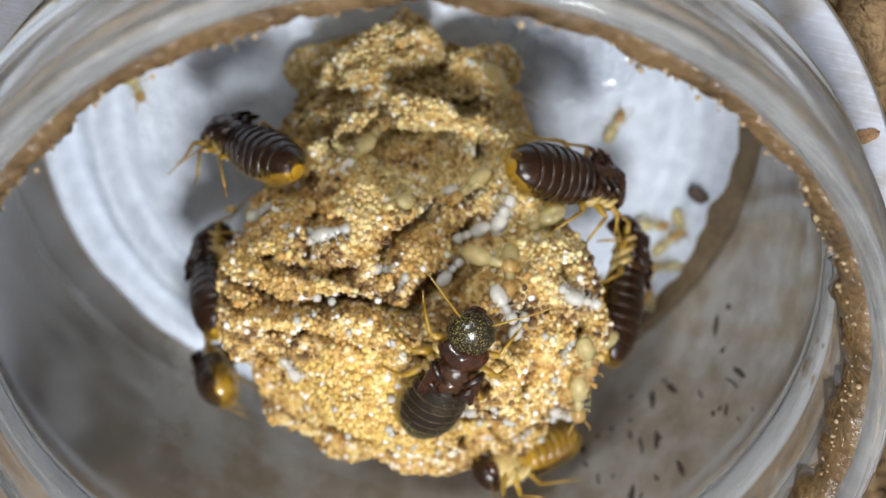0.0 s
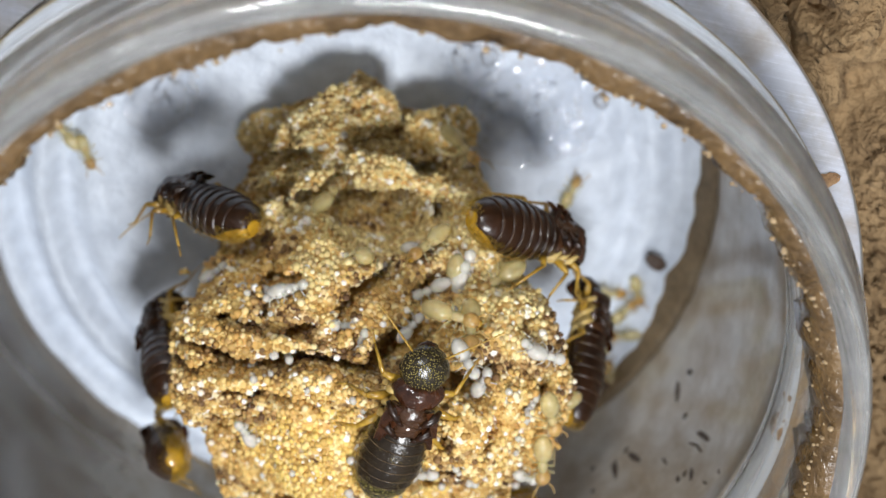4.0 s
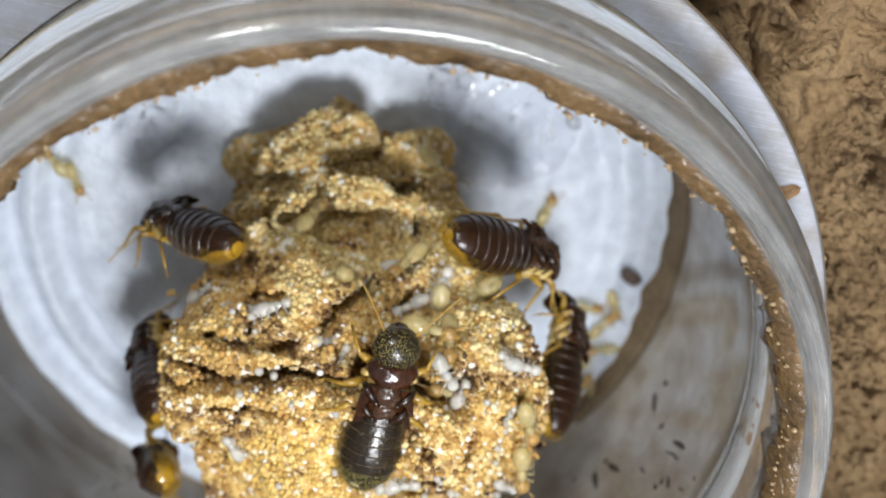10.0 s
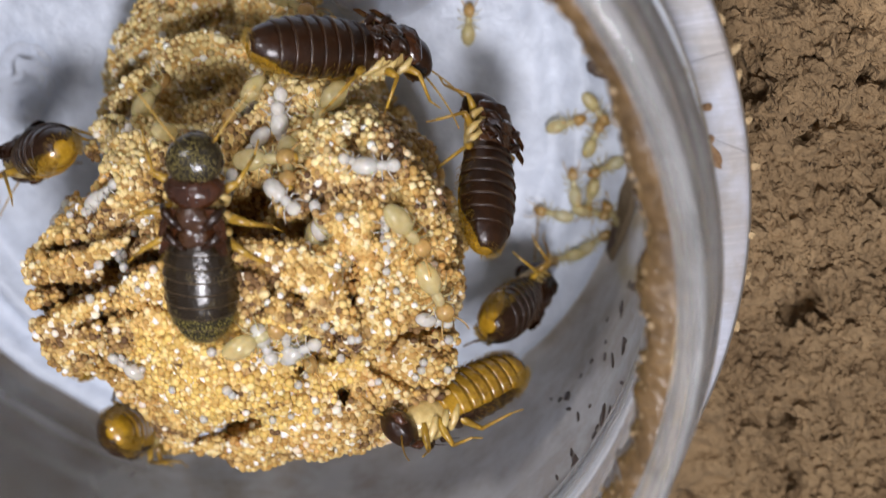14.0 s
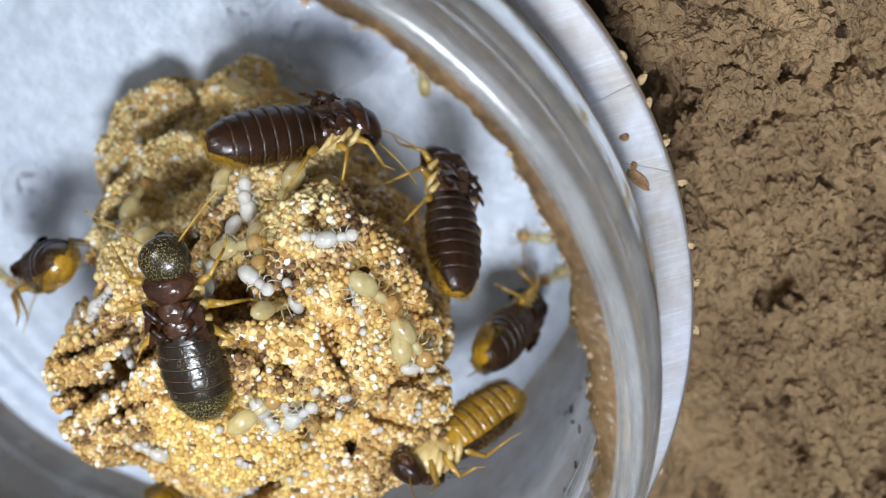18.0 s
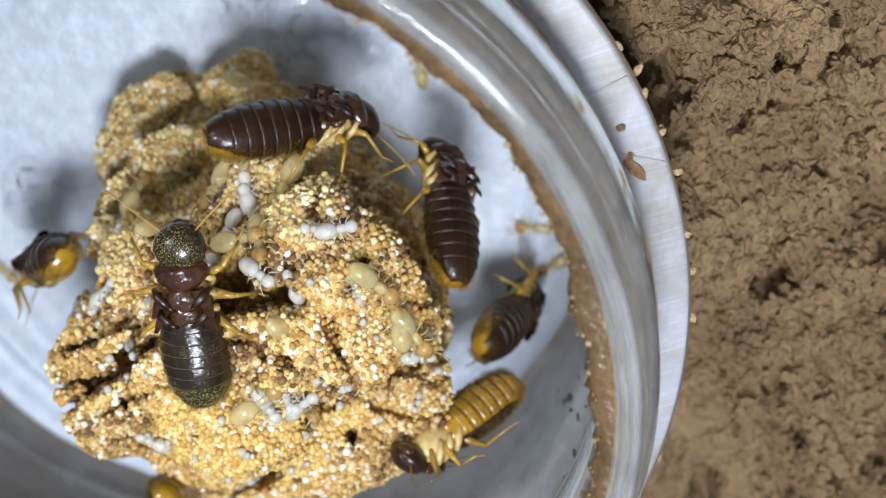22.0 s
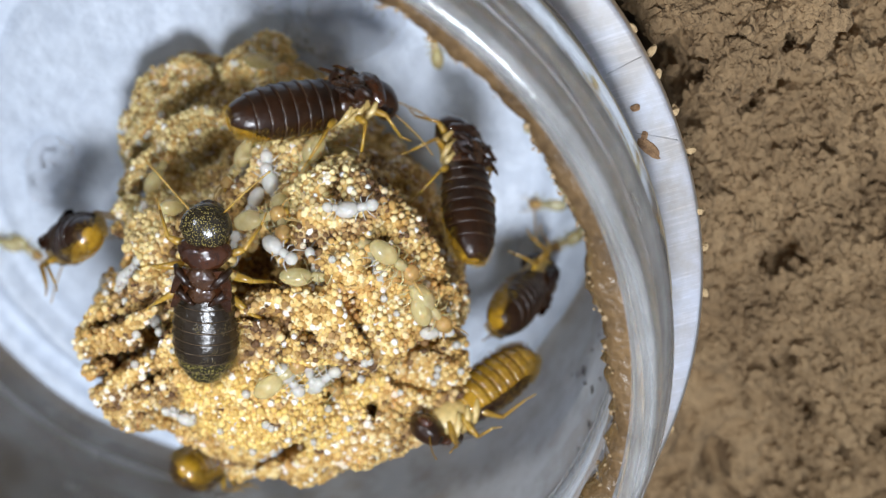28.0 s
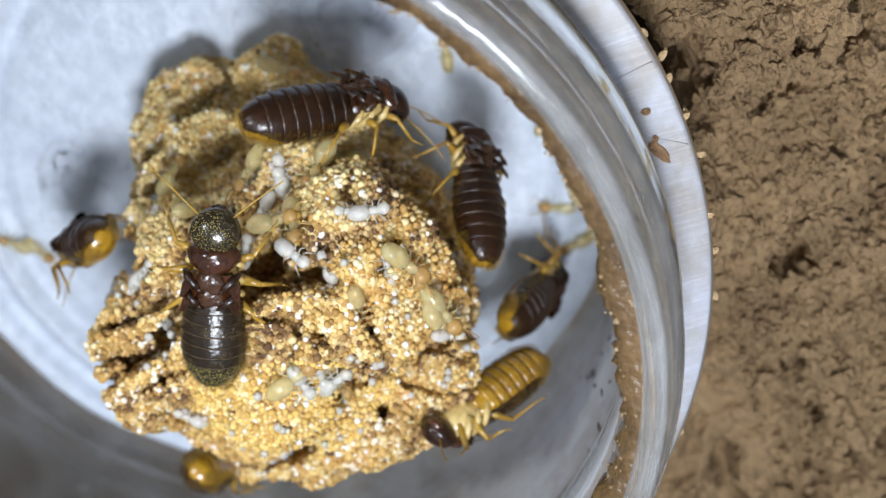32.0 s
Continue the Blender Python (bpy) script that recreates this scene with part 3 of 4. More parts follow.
HOLES = [((-0.19, 0.75, -0.66), (0.09, 0.79, -0.84), 0.045), ((-0.71, 0.22, -0.53), (-0.41, 0.49, -0.18), 0.070), ((-0.41, 0.49, -0.18), (-0.22, 0.65, -0.25), 0.060), ((-0.52, 0.61, -0.60), (-0.84, 0.35, -0.71), 0.050), ((0.24, 0.79, -0.34), (0.42, 0.67, -0.66), 0.050), ((-0.09, 0.56, 0.15), (0.22, 0.61, 0.08), 0.205), ((0.44, 0.61, -0.21), (0.47, 0.63, 0.07), 0.060), ((-0.58, 0.09, 0.46), (-0.45, 0.19, 0.51), 0.060), ((-0.11, 0.38, 0.33), (-0.09, 0.36, 0.36), 0.035), ((-1.03, -0.50, 0.61), (-0.56, -0.31, 0.75), 0.045), ((-0.55, -0.31, 0.75), (-0.26, -0.16, 0.84), 0.055), ((-0.26, -0.16, 0.83), (0.09, -0.12, 0.92), 0.060), ((-0.87, -0.15, 0.56), (-0.57, -0.09, 0.69), 0.035), ((0.22, -0.05, 0.80), (0.40, 0.08, 0.70), 0.140), ((0.15, 0.32, 0.31), (-0.06, 0.23, 0.53), 0.050), ((-0.06, 0.23, 0.53), (-0.14, 0.08, 0.62), 0.045), ((0.42, 0.29, 0.33), (0.28, 0.19, 0.63), 0.045), ((0.59, -0.35, 1.12), (0.63, -0.38, 1.14), 0.040), ((0.78, 0.05, 0.87), (0.58, -0.07, 0.98), 0.050), ((0.94, 0.39, 0.18), (1.09, 0.37, -0.00), 0.080), ((-1.12, -0.37, -0.25), (-0.96, -0.15, -0.08), 0.050), ((-0.80, -0.01, -0.01), (-0.70, 0.11, 0.09), 0.050), ((0.44, -0.01, 0.89), (0.77, -0.07, 1.02), 0.080), ((-0.14, -1.52, 0.45), (0.13, -1.32, 0.72), 0.060), ((-0.37, -1.62, 0.30), (-0.13, -1.52, 0.45), 0.050), ((-0.32, -0.02, 0.72), (-0.60, -0.30, 0.52), 0.060), ((-1.12, -0.33, 0.64), (-0.68, -0.33, 0.73), 0.050), ((-0.97, -0.49, 0.67), (-1.14, -0.48, 0.67), 0.040), ((0.94, -0.26, 1.00), (0.91, -0.57, 0.90), 0.035), ((1.03, -0.87, 0.72), (1.32, -0.91, 0.55), 0.040), ((1.20, -0.05, 0.81), (1.12, -0.14, 0.92), 0.040), ((1.30, -0.07, -0.00), (1.27, 0.25, 0.57), 0.040), ((0.50, -0.98, 0.85), (0.77, -0.70, 0.96), 0.030), ((0.72, -1.18, 0.70), (0.58, -1.73, 0.51), 0.030), ((-0.29, -0.44, 0.89), (-0.75, -0.57, 0.73), 0.030), ((1.47, -0.59, 0.71), (1.41, -0.97, 0.44), 0.040), ((-0.22, 0.54, -0.08), (0.02, 0.58, -0.12), 0.110)]
LATTICE = np.random.default_rng(17).random((32, 32, 32)).astype(np.float32) * 2 - 1


def drift(p, scale, seed=0.0):
    """Smooth noise from -1 to 1 at many points at once; scale in waves a centimetre."""
    p = p * np.asarray(scale, np.float32) + np.float32(seed * 7.31)
    low = np.floor(p).astype(np.int32)
    u = p - low
    u = u * u * (3 - 2 * u)
    low &= 31
    high = (low + 1) & 31
    out = 0
    for i in (0, 1):
        for j in (0, 1):
            for k in (0, 1):
                w = (u[..., 0] if i else 1 - u[..., 0]) * (u[..., 1] if j else 1 - u[..., 1]) * (u[..., 2] if k else 1 - u[..., 2])
                out = out + w * LATTICE[(high if i else low)[..., 0], (high if j else low)[..., 1], (high if k else low)[..., 2]]
    return out


def soft_min(a, b, k):
    u = np.clip(0.5 + 0.5 * (b - a) / k, 0, 1)
    return b * (1 - u) + a * u - k * u * (1 - u)


def comb_bulk(p):
    """Above zero inside the plain lump: a wall of changing reach under a sloping top."""
    x, y, z = p[..., 0], p[..., 1], p[..., 2]
    o = np.array(OUTLINE)
    dx, dy = x - MIDDLE[0], y - MIDDLE[1]
    q = np.degrees(np.arctan2(dy, dx)) % 360
    u = smooth_step(-1.15, 0.35, z)
    reach = np.interp(q, o[:, 0], o[:, 2]) * (1 - u) + np.interp(q, o[:, 0], o[:, 1]) * u
    side = reach - np.hypot(dx, dy)
    # height of the top: falls to the back in a steep slope, less to the sides and the front
    back = np.interp(y + 0.05 * np.sin(5 * x), [-2.2, -1.75, -1.2, -0.75, -0.1, 0.15, 0.4, 0.6, 0.8, 1.0, 1.2], [0.30, 0.45, 0.80, 0.98, 1.00, 0.76, 0.34, -0.12, -0.90, -1.45, -1.9])
    top = back - 0.36 * (1 - smooth_step(-0.95, 0.15, x)) * smooth_step(0.7, 0.2, y) - 0.30 * smooth_step(0.85, 1.45, x) * smooth_step(0.5, 0.0, y)
    over = (top - z) * np.where(y > 0.1, 0.55, 0.9)
    return soft_min(side, over, 0.16)


def capsule(p, a, b, r):
    a, b = np.asarray(a, np.float32), np.asarray(b, np.float32)
    d = b - a
    u = np.clip((p - a) @ d / max(float(d @ d), 1e-9), 0, 1)
    return r - np.linalg.norm(p - a - u[..., None] * d, axis=-1)


def comb_solid(p):
    """The lump with its bumps, shelves and winding gullies, before the holes."""
    f = comb_bulk(p) - 0.02
    f = f + 0.11 * drift(p, (1.5, 2.0, 1.6), 3) + 0.10 * drift(p, (2.6, 3.2, 4.2), 11) + 0.045 * drift(p, 6.0, 5)
    for a, b, r in LEDGES:
        f = -soft_min(-f, -(capsule(p, a, b, r) + 0.03 * drift(p, 6.0, 2)), 0.07)
    wind = np.abs(drift(p, (1.9, 2.3, 3.0), 41) + 0.35 * drift(p, 5.0, 43))
    f = f - 0.21 * (1 - smooth_step(0.0, 0.12, wind)) * smooth_step(-0.3, 0.15, drift(p, 1.2, 61))
    turn = 13.0 * p[..., 2] + 2.2 * p[..., 0] + 2.5 * drift(p, 1.3, 31)
    shelf = np.sin(turn) + 0.35 * np.sin(2 * turn + 0.6)
    return f + 0.13 * shelf * smooth_step(0.10, 0.45, p[..., 1]) * smooth_step(0.5, 0.1, p[..., 2])


def comb_grid(step=0.024):
    """The skin of the lump with its ledges, holes and folds, as (points, quads)."""
    axes = [np.arange(lo, hi, step, dtype=np.float32) for lo, hi in ((-1.42, 1.90), (-2.20, 1.25), (-1.53, 1.20))]
    p = np.stack(np.meshgrid(*axes, indexing="ij"), -1)
    f = comb_solid(p).astype(np.float32)

    def near(a, b, r):
        lo = np.minimum(a, b) - r - 0.16
        hi = np.maximum(a, b) + r + 0.16
        return tuple(slice(*np.searchsorted(ax, (u, v))) for ax, u, v in zip(axes, lo, hi))

    # each hole goes down like a narrow shaft, a little inward
    for a, b, r in HOLES:
        for k in range(8):
            sink = min(1.05 * r, 0.075) * k * np.array((-0.10, -0.36, -1.0))
            box = near(a + sink, b + sink, r)
            f[box] = soft_min(f[box], -(capsule(p[box], a + sink, b + sink, r * (1.30 - 0.08 * k)) + 0.03 * drift(p[box], 7.0, 23)), 0.025)
    f = np.minimum(f, p[..., 2] + 1.475)
    for k in range(3):
        np.moveaxis(f, k, 0)[[0, -1]] = -1.0
    # one point in each cell that the skin crosses, one face for each edge that it cuts
    inside = f > 0
    corners = [f[i:f.shape[0] - 1 + i, j:f.shape[1] - 1 + j, k:f.shape[2] - 1 + k] for i in (0, 1) for j in (0, 1) for k in (0, 1)]
    count = sum((c > 0).astype(np.int8) for c in corners)
    cell = (count > 0) & (count < 8)
    where = np.argwhere(cell)
    values = np.stack([c[cell] for c in corners], 1)
    spot = np.array([(i, j, k) for i in (0, 1) for j in (0, 1) for k in (0, 1)], np.float32)
    total, hits = np.zeros((len(where), 3), np.float32), np.zeros(len(where), np.float32)
    for a in range(8):
        for b in range(a + 1, 8):
            if np.abs(spot[a] - spot[b]).sum() != 1:
                continue
            va, vb = values[:, a], values[:, b]
            cut = (va > 0) != (vb > 0)
            u = np.where(cut, va / np.where(cut, va - vb, 1), 0)
            total += cut[:, None] * (spot[a] + u[:, None] * (spot[b] - spot[a]))
            hits += cut
    pts = np.array([ax[0] for ax in axes]) + step * (where + total / hits[:, None])
    index = np.full(cell.shape, -1, np.int64)
    index[cell] = np.arange(len(where))
    quads = []
    for k in range(3):
        i, j = (k + 1) % 3, (k + 2) % 3
        one = np.take(inside, range(f.shape[k] - 1), k)
        two = np.take(inside, range(1, f.shape[k]), k)
        for flip in (False, True):
            edges = np.argwhere(one & ~two if flip else ~one & two)
            ring = []
            for di, dj in ((-1, -1), (0, -1), (0, 0), (-1, 0)):
                c = edges.copy()
                c[:, i] += di
                c[:, j] += dj
                ring.append(index[c[:, 0], c[:, 1], c[:, 2]])
            quads.append(np.stack(ring if flip else ring[::-1], 1))
    return pts, np.concatenate(quads)


def mesh_of(name, verts, tris, mat):
    """A large smooth mesh straight from arrays in centimetres."""
    me = bpy.data.meshes.new(name)
    me.vertices.add(len(verts))
    me.vertices.foreach_set("co", (verts * CM).ravel())
    k = tris.shape[1]
    me.loops.add(len(tris) * k)
    me.loops.foreach_set("vertex_index", tris.ravel())
    me.polygons.add(len(tris))
    me.polygons.foreach_set("loop_start", np.arange(0, len(tris) * k, k))
    me.update(calc_edges=True)
    me.polygons.foreach_set("use_smooth", np.ones(len(tris), bool))
    me.materials.append(mat)
    return me


def build_comb():
    comb = new("fungus_comb")
    tagged(comb, "crumbly yellow-brown termite comb of small round pellets", "termite comb")
    pts, quads = comb_grid()
    core = new("core", mesh_of("core", pts, quads, COMB))
    core.parent = comb
    tagged(core, "waxy ochre inside of the comb between the pellets")
    tree = BVHTree.FromPolygons(pts.tolist(), quads.tolist())
    # pellets over the skin
    a, b, c, d = (pts[quads[:, i]] for i in range(4))
    normal = np.cross(c - a, d - b)
    area = 0.5 * np.linalg.norm(normal, axis=1)
    normal /= np.maximum(np.linalg.norm(normal, axis=1)[:, None], 1e-9)
    rng = np.random.default_rng(5)
    area = area * (a[:, 2] > -1.40) * (normal[:, 2] > -0.6)
    count = int(area.sum() / 0.00036)
    pick = rng.choice(len(quads), count, p=area / area.sum())
    u, v = rng.random((2, count, 1))
    place = (a[pick] * (1 - u) + b[pick] * u) * (1 - v) + (d[pick] * (1 - u) + c[pick] * u) * v
    # thin out those that crowd one another
    gap, kept, taken = 0.0305, [], {}
    steps = [(p, q, r) for p in (-1, 0, 1) for q in (-1, 0, 1) for r in (-1, 0, 1)]
    keys = np.floor(place / gap).astype(int).tolist()
    spots = place.tolist()
    for i, (kx, ky, kz) in enumerate(keys):
        x, y, z = spots[i]
        if any((x - o[0]) ** 2 + (y - o[1]) ** 2 + (z - o[2]) ** 2 < gap * gap for p, q, r in steps for o in taken.get((kx + p, ky + q, kz + r), ())):
            continue
        taken.setdefault((kx, ky, kz), []).append(spots[i])
        kept.append(i)
    kept = np.array(kept)
    place, up = place[kept], normal[pick[kept]]
    size = rng.normal(0.0190, 0.0046, len(kept)).clip(0.012, 0.033)
    bury = rng.uniform(-0.35, 0.5, len(kept)) + 0.55 * drift(place, 5.0, 9)
    place = place + up * (size * bury)[:, None]
    ball, tri = ico(1)
    small, small_tri = ico(0)
    mid = np.argsort(np.hypot(place[:, 0] - 0.95, place[:, 1] + 0.35) + 3 * (place[:, 2] < 0.5) + 3 * (bury < 0))[:300]
    single = np.zeros(len(kept), bool)
    single[mid] = True
    rest = ~single
    young = rest & (np.hypot((place[:, 0] - 0.02) * 0.85, place[:, 1] + 0.92) + 0.22 * drift(place, 3.0, 13) < 0.56) & (place[:, 2] > 0.25)
    old = np.full(len(kept), -9.0)
    for x, y, z, r in BROWN:
        old = np.maximum(old, 1 - np.linalg.norm((place - [x, y, z]) * [1, 1, 0.6], axis=1) / r)
    old = rest & ~young & (old + 0.55 * drift(place, 4.5, 23) + 0.3 * drift(place, 11.0, 29) > -0.04)
    pale = rest & ~young & ~old & (place[:, 1] + 0.12 * drift(place, 3.0, 35) > 0.20)
    low = place[:, 2] < -0.35
    for name, some, mat, label in (("brown_pellet_mass", old, OLD, "patches of old dark brown pellets"), ("pale_pellet_mass", pale, PALER, "pale cream pellets on the steep side"), ("pellet_mass", rest & ~young & ~old & ~pale, PELLETS, "thousands of round yellow, brown and whitish pellets"), ("fresh_pellet_mass", young, FRESH, "bright yellow patch of fresh soft pellets")):
        verts, tris, n0 = [], [], 0
        for chosen, shape, face in ((some & ~low, ball, tri), (some & low, small, small_tri)):
            n = int(chosen.sum())
            stretch = rng.uniform(0.85, 1.15, (n, 1, 3))
            verts.append((shape[None] * stretch * size[chosen][:, None, None] + place[chosen][:, None]).reshape(-1, 3))
            tris.append((face[None] + (np.arange(n) * len(shape))[:, None, None]).reshape(-1, 3) + n0)
            n0 += len(verts[-1])
        stuff = new(name, mesh_of(name, np.concatenate(verts), np.concatenate(tris), mat))
        stuff.parent = comb
        tagged(stuff, label, kind="stuff")
    one = bpy.data.meshes.new("pellet")
    one.from_pydata((ball * CM).tolist(), [], tri.tolist())
    one.polygons.foreach_set("use_smooth", [True] * len(one.polygons))
    one.materials.append(PELLET)
    for i in np.where(single)[0]:
        ob = new("pellet", one)
        ob.parent = comb
        ob.matrix_basis = Matrix.LocRotScale(Vector(place[i]) * CM, Euler((i, i * 2, 0)), Vector((1, 0.95, 1.04)) * size[i])
    return comb, tree


# ---- the large dark termites ----
def build_termite(name, shell, tail_shell, head_shell, nod=0.9, worn=1.0):
    """x ahead, z up; about 1.15 cm long; the origin lies in the waist at belly height."""
    t = new(name)
    half = lambda x: 0.192 * max(0.0, 1 - ((x + 0.27) / 0.40) ** 2) ** 0.42 if x < -0.27 else 0.192 - 0.035 * ((x + 0.27) / 0.33) ** 2
    high = lambda x: half(x) * 0.88
    # soft body inside, amber below
    loops = []
    for x in np.linspace(-0.640, 0.10, 26):
        w, h = half(x) * 0.955 + 0.002, high(x) * 0.955 + 0.002
        loops.append([(x, math.cos(q) * w, 0.165 + math.sin(q) * h) for q in np.linspace(0, 2 * math.pi, 28, endpoint=False)])
    part("abdomen", rings(loops), AMBER, t, "glossy amber underside of the abdomen")
    # eight back plates, each overlapping the next
    edges = np.r_[-0.655, np.linspace(-0.52, 0.09, 8)]
    for i in range(8):
        x0, x1 = edges[i] - 0.004, edges[i + 1] + 0.012
        loops = []
        for u in (0, 0.06, 0.2, 0.5, 0.8, 0.95, 1.0):
            x = x0 + (x1 - x0) * u
            grow = 1.075 - 0.085 * u + 0.01 * noise.noise((x * 30, i, 0))
            if u in (0, 1.0):
                grow -= 0.025
            reach = math.radians(-10 + 36 * float(smooth_step(-0.66, -0.36, x)))
            arc = np.linspace(-reach, math.pi + reach, 27)
            loops.append([(x + 0.004 * noise.noise((q * 3, i, 5)), math.cos(q) * (half(x) * grow + 0.001), 0.165 + math.sin(q) * (high(x) * grow + 0.001) + 0.002 * noise.noise((q * 4, x * 20, i))) for q in arc]
                         + [(x, math.cos(q) * (half(x) * grow - 0.008), 0.165 + math.sin(q) * (high(x) * grow - 0.008)) for q in arc[::-1]])
        plate = part("back_plate", rings(loops), tail_shell if i < 2 else shell, t)
        if i:
            edge = [Vector(p) + Vector((0.003, 0, 0)) for p in loops[1][1:26]]
            part("plate_edge", tube(edge, [worn * (0.0005 + 0.0022 * abs(noise.noise((j * 0.37, i, 2)))) for j in range(25)], 5), RIM, plate, "worn pale edge of the plate")
    # belly plates
    for i in range(7):
        x0, x1 = edges[i] + 0.01, edges[i + 1] - 0.004
        loops = []
        arc = np.linspace(math.pi + 0.45, 2 * math.pi - 0.45, 15)
        for u in (0, 0.3, 0.7, 1):
            x = x0 + (x1 - x0) * u
            grow = 1.02 - 0.03 * u
            w, h = half(x) * grow + 0.001, high(x) * grow + 0.001
            loops.append([(x, math.cos(q) * w, 0.165 + math.sin(q) * h) for q in arc] + [(x, math.cos(q) * (w - 0.006), 0.165 + math.sin(q) * (h - 0.006)) for q in arc[::-1]])
        part("belly_plate", rings(loops), AMBER, t)
    # thorax: pale soft sides under dark plates
    part("thorax", moved(blob(0.19, 0.135, 0.11, 12, 18, 0.10, 3), Matrix.Translation((0.20, 0, 0.155))), PALE, t, "pale soft sides of the thorax")
    for name2, x, z, sx, sy, sz, seed in (("rear_thorax_plate", 0.115, 0.262, 0.072, 0.158, 0.062, 5), ("middle_thorax_plate", 0.215, 0.268, 0.075, 0.160, 0.062, 8), ("neck_shield", 0.325, 0.250, 0.078, 0.165, 0.060, 2)):
        n, k, loops = 12, 26, []
        for i in range(n + 1):
            u = math.pi * (0.03 + 0.94 * i / n)
            cx, r = -math.cos(u), math.sin(u) ** 0.7
            loops.append([(x + cx * sx + 0.022 * math.cos(q) ** 2 * (1 if seed == 2 else -1), r * math.cos(q) * sy, z + r * math.sin(q) * sz - 0.05 * math.cos(q) ** 2
                           + 0.020 * noise.noise((cx * 2.5 + seed, math.cos(q) * 4, math.sin(q))) + 0.014 * noise.noise((cx * 7 + seed, math.cos(q) * 11, math.sin(q) * 2))) for q in np.linspace(0, 2 * math.pi, k, endpoint=False)])
        part(name2, rings(loops), REDSHELL if seed == 2 else BACKSKIN, t)
    # stubs of the shed wings, ragged little scales that stick up and back
    for x, s in ((0.12, 1), (0.12, -1), (0.225, 1), (0.225, -1)):
        root = [(x + 0.05, s * 0.07, 0.312), (x + 0.04, s * 0.135, 0.272), (x + 0.035, s * 0.135, 0.262), (x + 0.045, s * 0.07, 0.300)]
        mid = [(x - 0.01, s * 0.105, 0.335), (x - 0.03, s * 0.170, 0.288), (x - 0.03, s * 0.170, 0.278), (x - 0.01, s * 0.105, 0.325)]
        tip = [(x - 0.085, s * 0.150, 0.350), (x - 0.10, s * 0.182, 0.320), (x - 0.10, s * 0.182, 0.315), (x - 0.085, s * 0.150, 0.345)]
        part("wing_stub", rings([root, mid, tip]), REDSHELL, t, "dark ragged stub of a shed wing", smooth=False)
    # folded wing roots, glossy lumps that slant inward to the rear
    for x, s in ((0.105, 1), (0.105, -1), (0.215, 1), (0.215, -1)):
        for side, r in ((0.0, 0.027), (0.034, 0.018)):
            path = [(x + 0.055 - side, s * (0.160 - side * 0.3), 0.258), (x + 0.030 - side, s * (0.135 - side * 0.5), 0.300), (x - 0.005 - side, s * (0.095 - side), 0.318), (x - 0.035 - side * 0.6, s * (0.062 - side * 0.6), 0.318)]
            part("wing_root", tube(path, [r * 0.6, r, r * 0.9, r * 0.4], 8), SHELL, t, "glossy dark root of a shed wing")
    # head, with mouth, eyes and feelers; nod: how far it bends down
    turn = Matrix.Translation((0.375, 0, 0.20)) @ Matrix.Rotation(nod, 4, "Y")
    head = part("head", moved(blob(0.140, 0.150, 0.105, 14, 22, 0.06, 4), turn @ Matrix.Translation((0.105, 0, 0.0))), head_shell, t)
    part("mouth", moved(blob(0.05, 0.07, 0.045, 8, 14, 0.3, 6), turn @ Matrix.Translation((0.205, 0, -0.045))), REDSHELL, head)
    for s in (1, -1):
        part("eye", moved(blob(0.036, 0.026, 0.036, 8, 12), turn @ Matrix.Translation((0.10, s * 0.130, 0.0))), EYE, head)
        line, width = [], []
        for i in range(46):
            u = i / 45
            line.append(tuple((turn @ Matrix.Translation((0.18, s * 0.085, 0.01))) @ Vector((0.30 * u - 0.05 * u * u, s * (0.34 * u - 0.04 * u * u), 0.14 * u - 0.08 * u * u))))
            width.append((0.0068 - 0.002 * u) * (1.2 if i % 3 else 0.6))
        part("antenna", tube(line, width, 6), LEG, head, "beaded amber antenna")
    # pale leg bases that slant back under the thorax
    for s in (1, -1):
        for x in (0.115, 0.205, 0.300):
            path = [(x + 0.015, s * 0.142, 0.225), (x - 0.01, s * 0.158, 0.165), (x - 0.055, s * 0.135, 0.105), (x - 0.11, s * 0.085, 0.060)]
            part("leg_base", tube(path, [0.014, 0.026, 0.030, 0.018], 8), PALE, t, "pale soft base of a leg")
    # three legs a side
    for s in (1, -1):
        for hip, knee, ankle, toe in (((0.30, 0.07, 0.09), (0.37, 0.23, 0.17), (0.46, 0.31, 0.03), (0.53, 0.34, 0.0)), ((0.20, 0.09, 0.08), (0.20, 0.28, 0.18), (0.14, 0.38, 0.03), (0.10, 0.44, 0.0)),
                                      ((0.09, 0.08, 0.08), (-0.06, 0.27, 0.19), (-0.22, 0.36, 0.04), (-0.29, 0.40, 0.0))):
            f = lambda p: (p[0] + 0.02 * s, s * p[1], p[2])
            leg = part("leg", tube([f(hip), Vector(f(hip)).lerp(Vector(f(knee)), 0.5) + Vector((0, 0, 0.02)), f(knee)], [0.020, 0.029, 0.016], 8), LEG, t, "jointed amber leg")
            part("shin", tube([f(knee), Vector(f(knee)).lerp(Vector(f(ankle)), 0.5), f(ankle)], [0.014, 0.011, 0.009], 7), LEG, leg)
            part("foot", tube([f(ankle), f(toe)], [0.007, 0.005], 6), LEG, leg)
    # a fringe of short hairs round the tail
    rng = random.Random(7)
    hairs = []
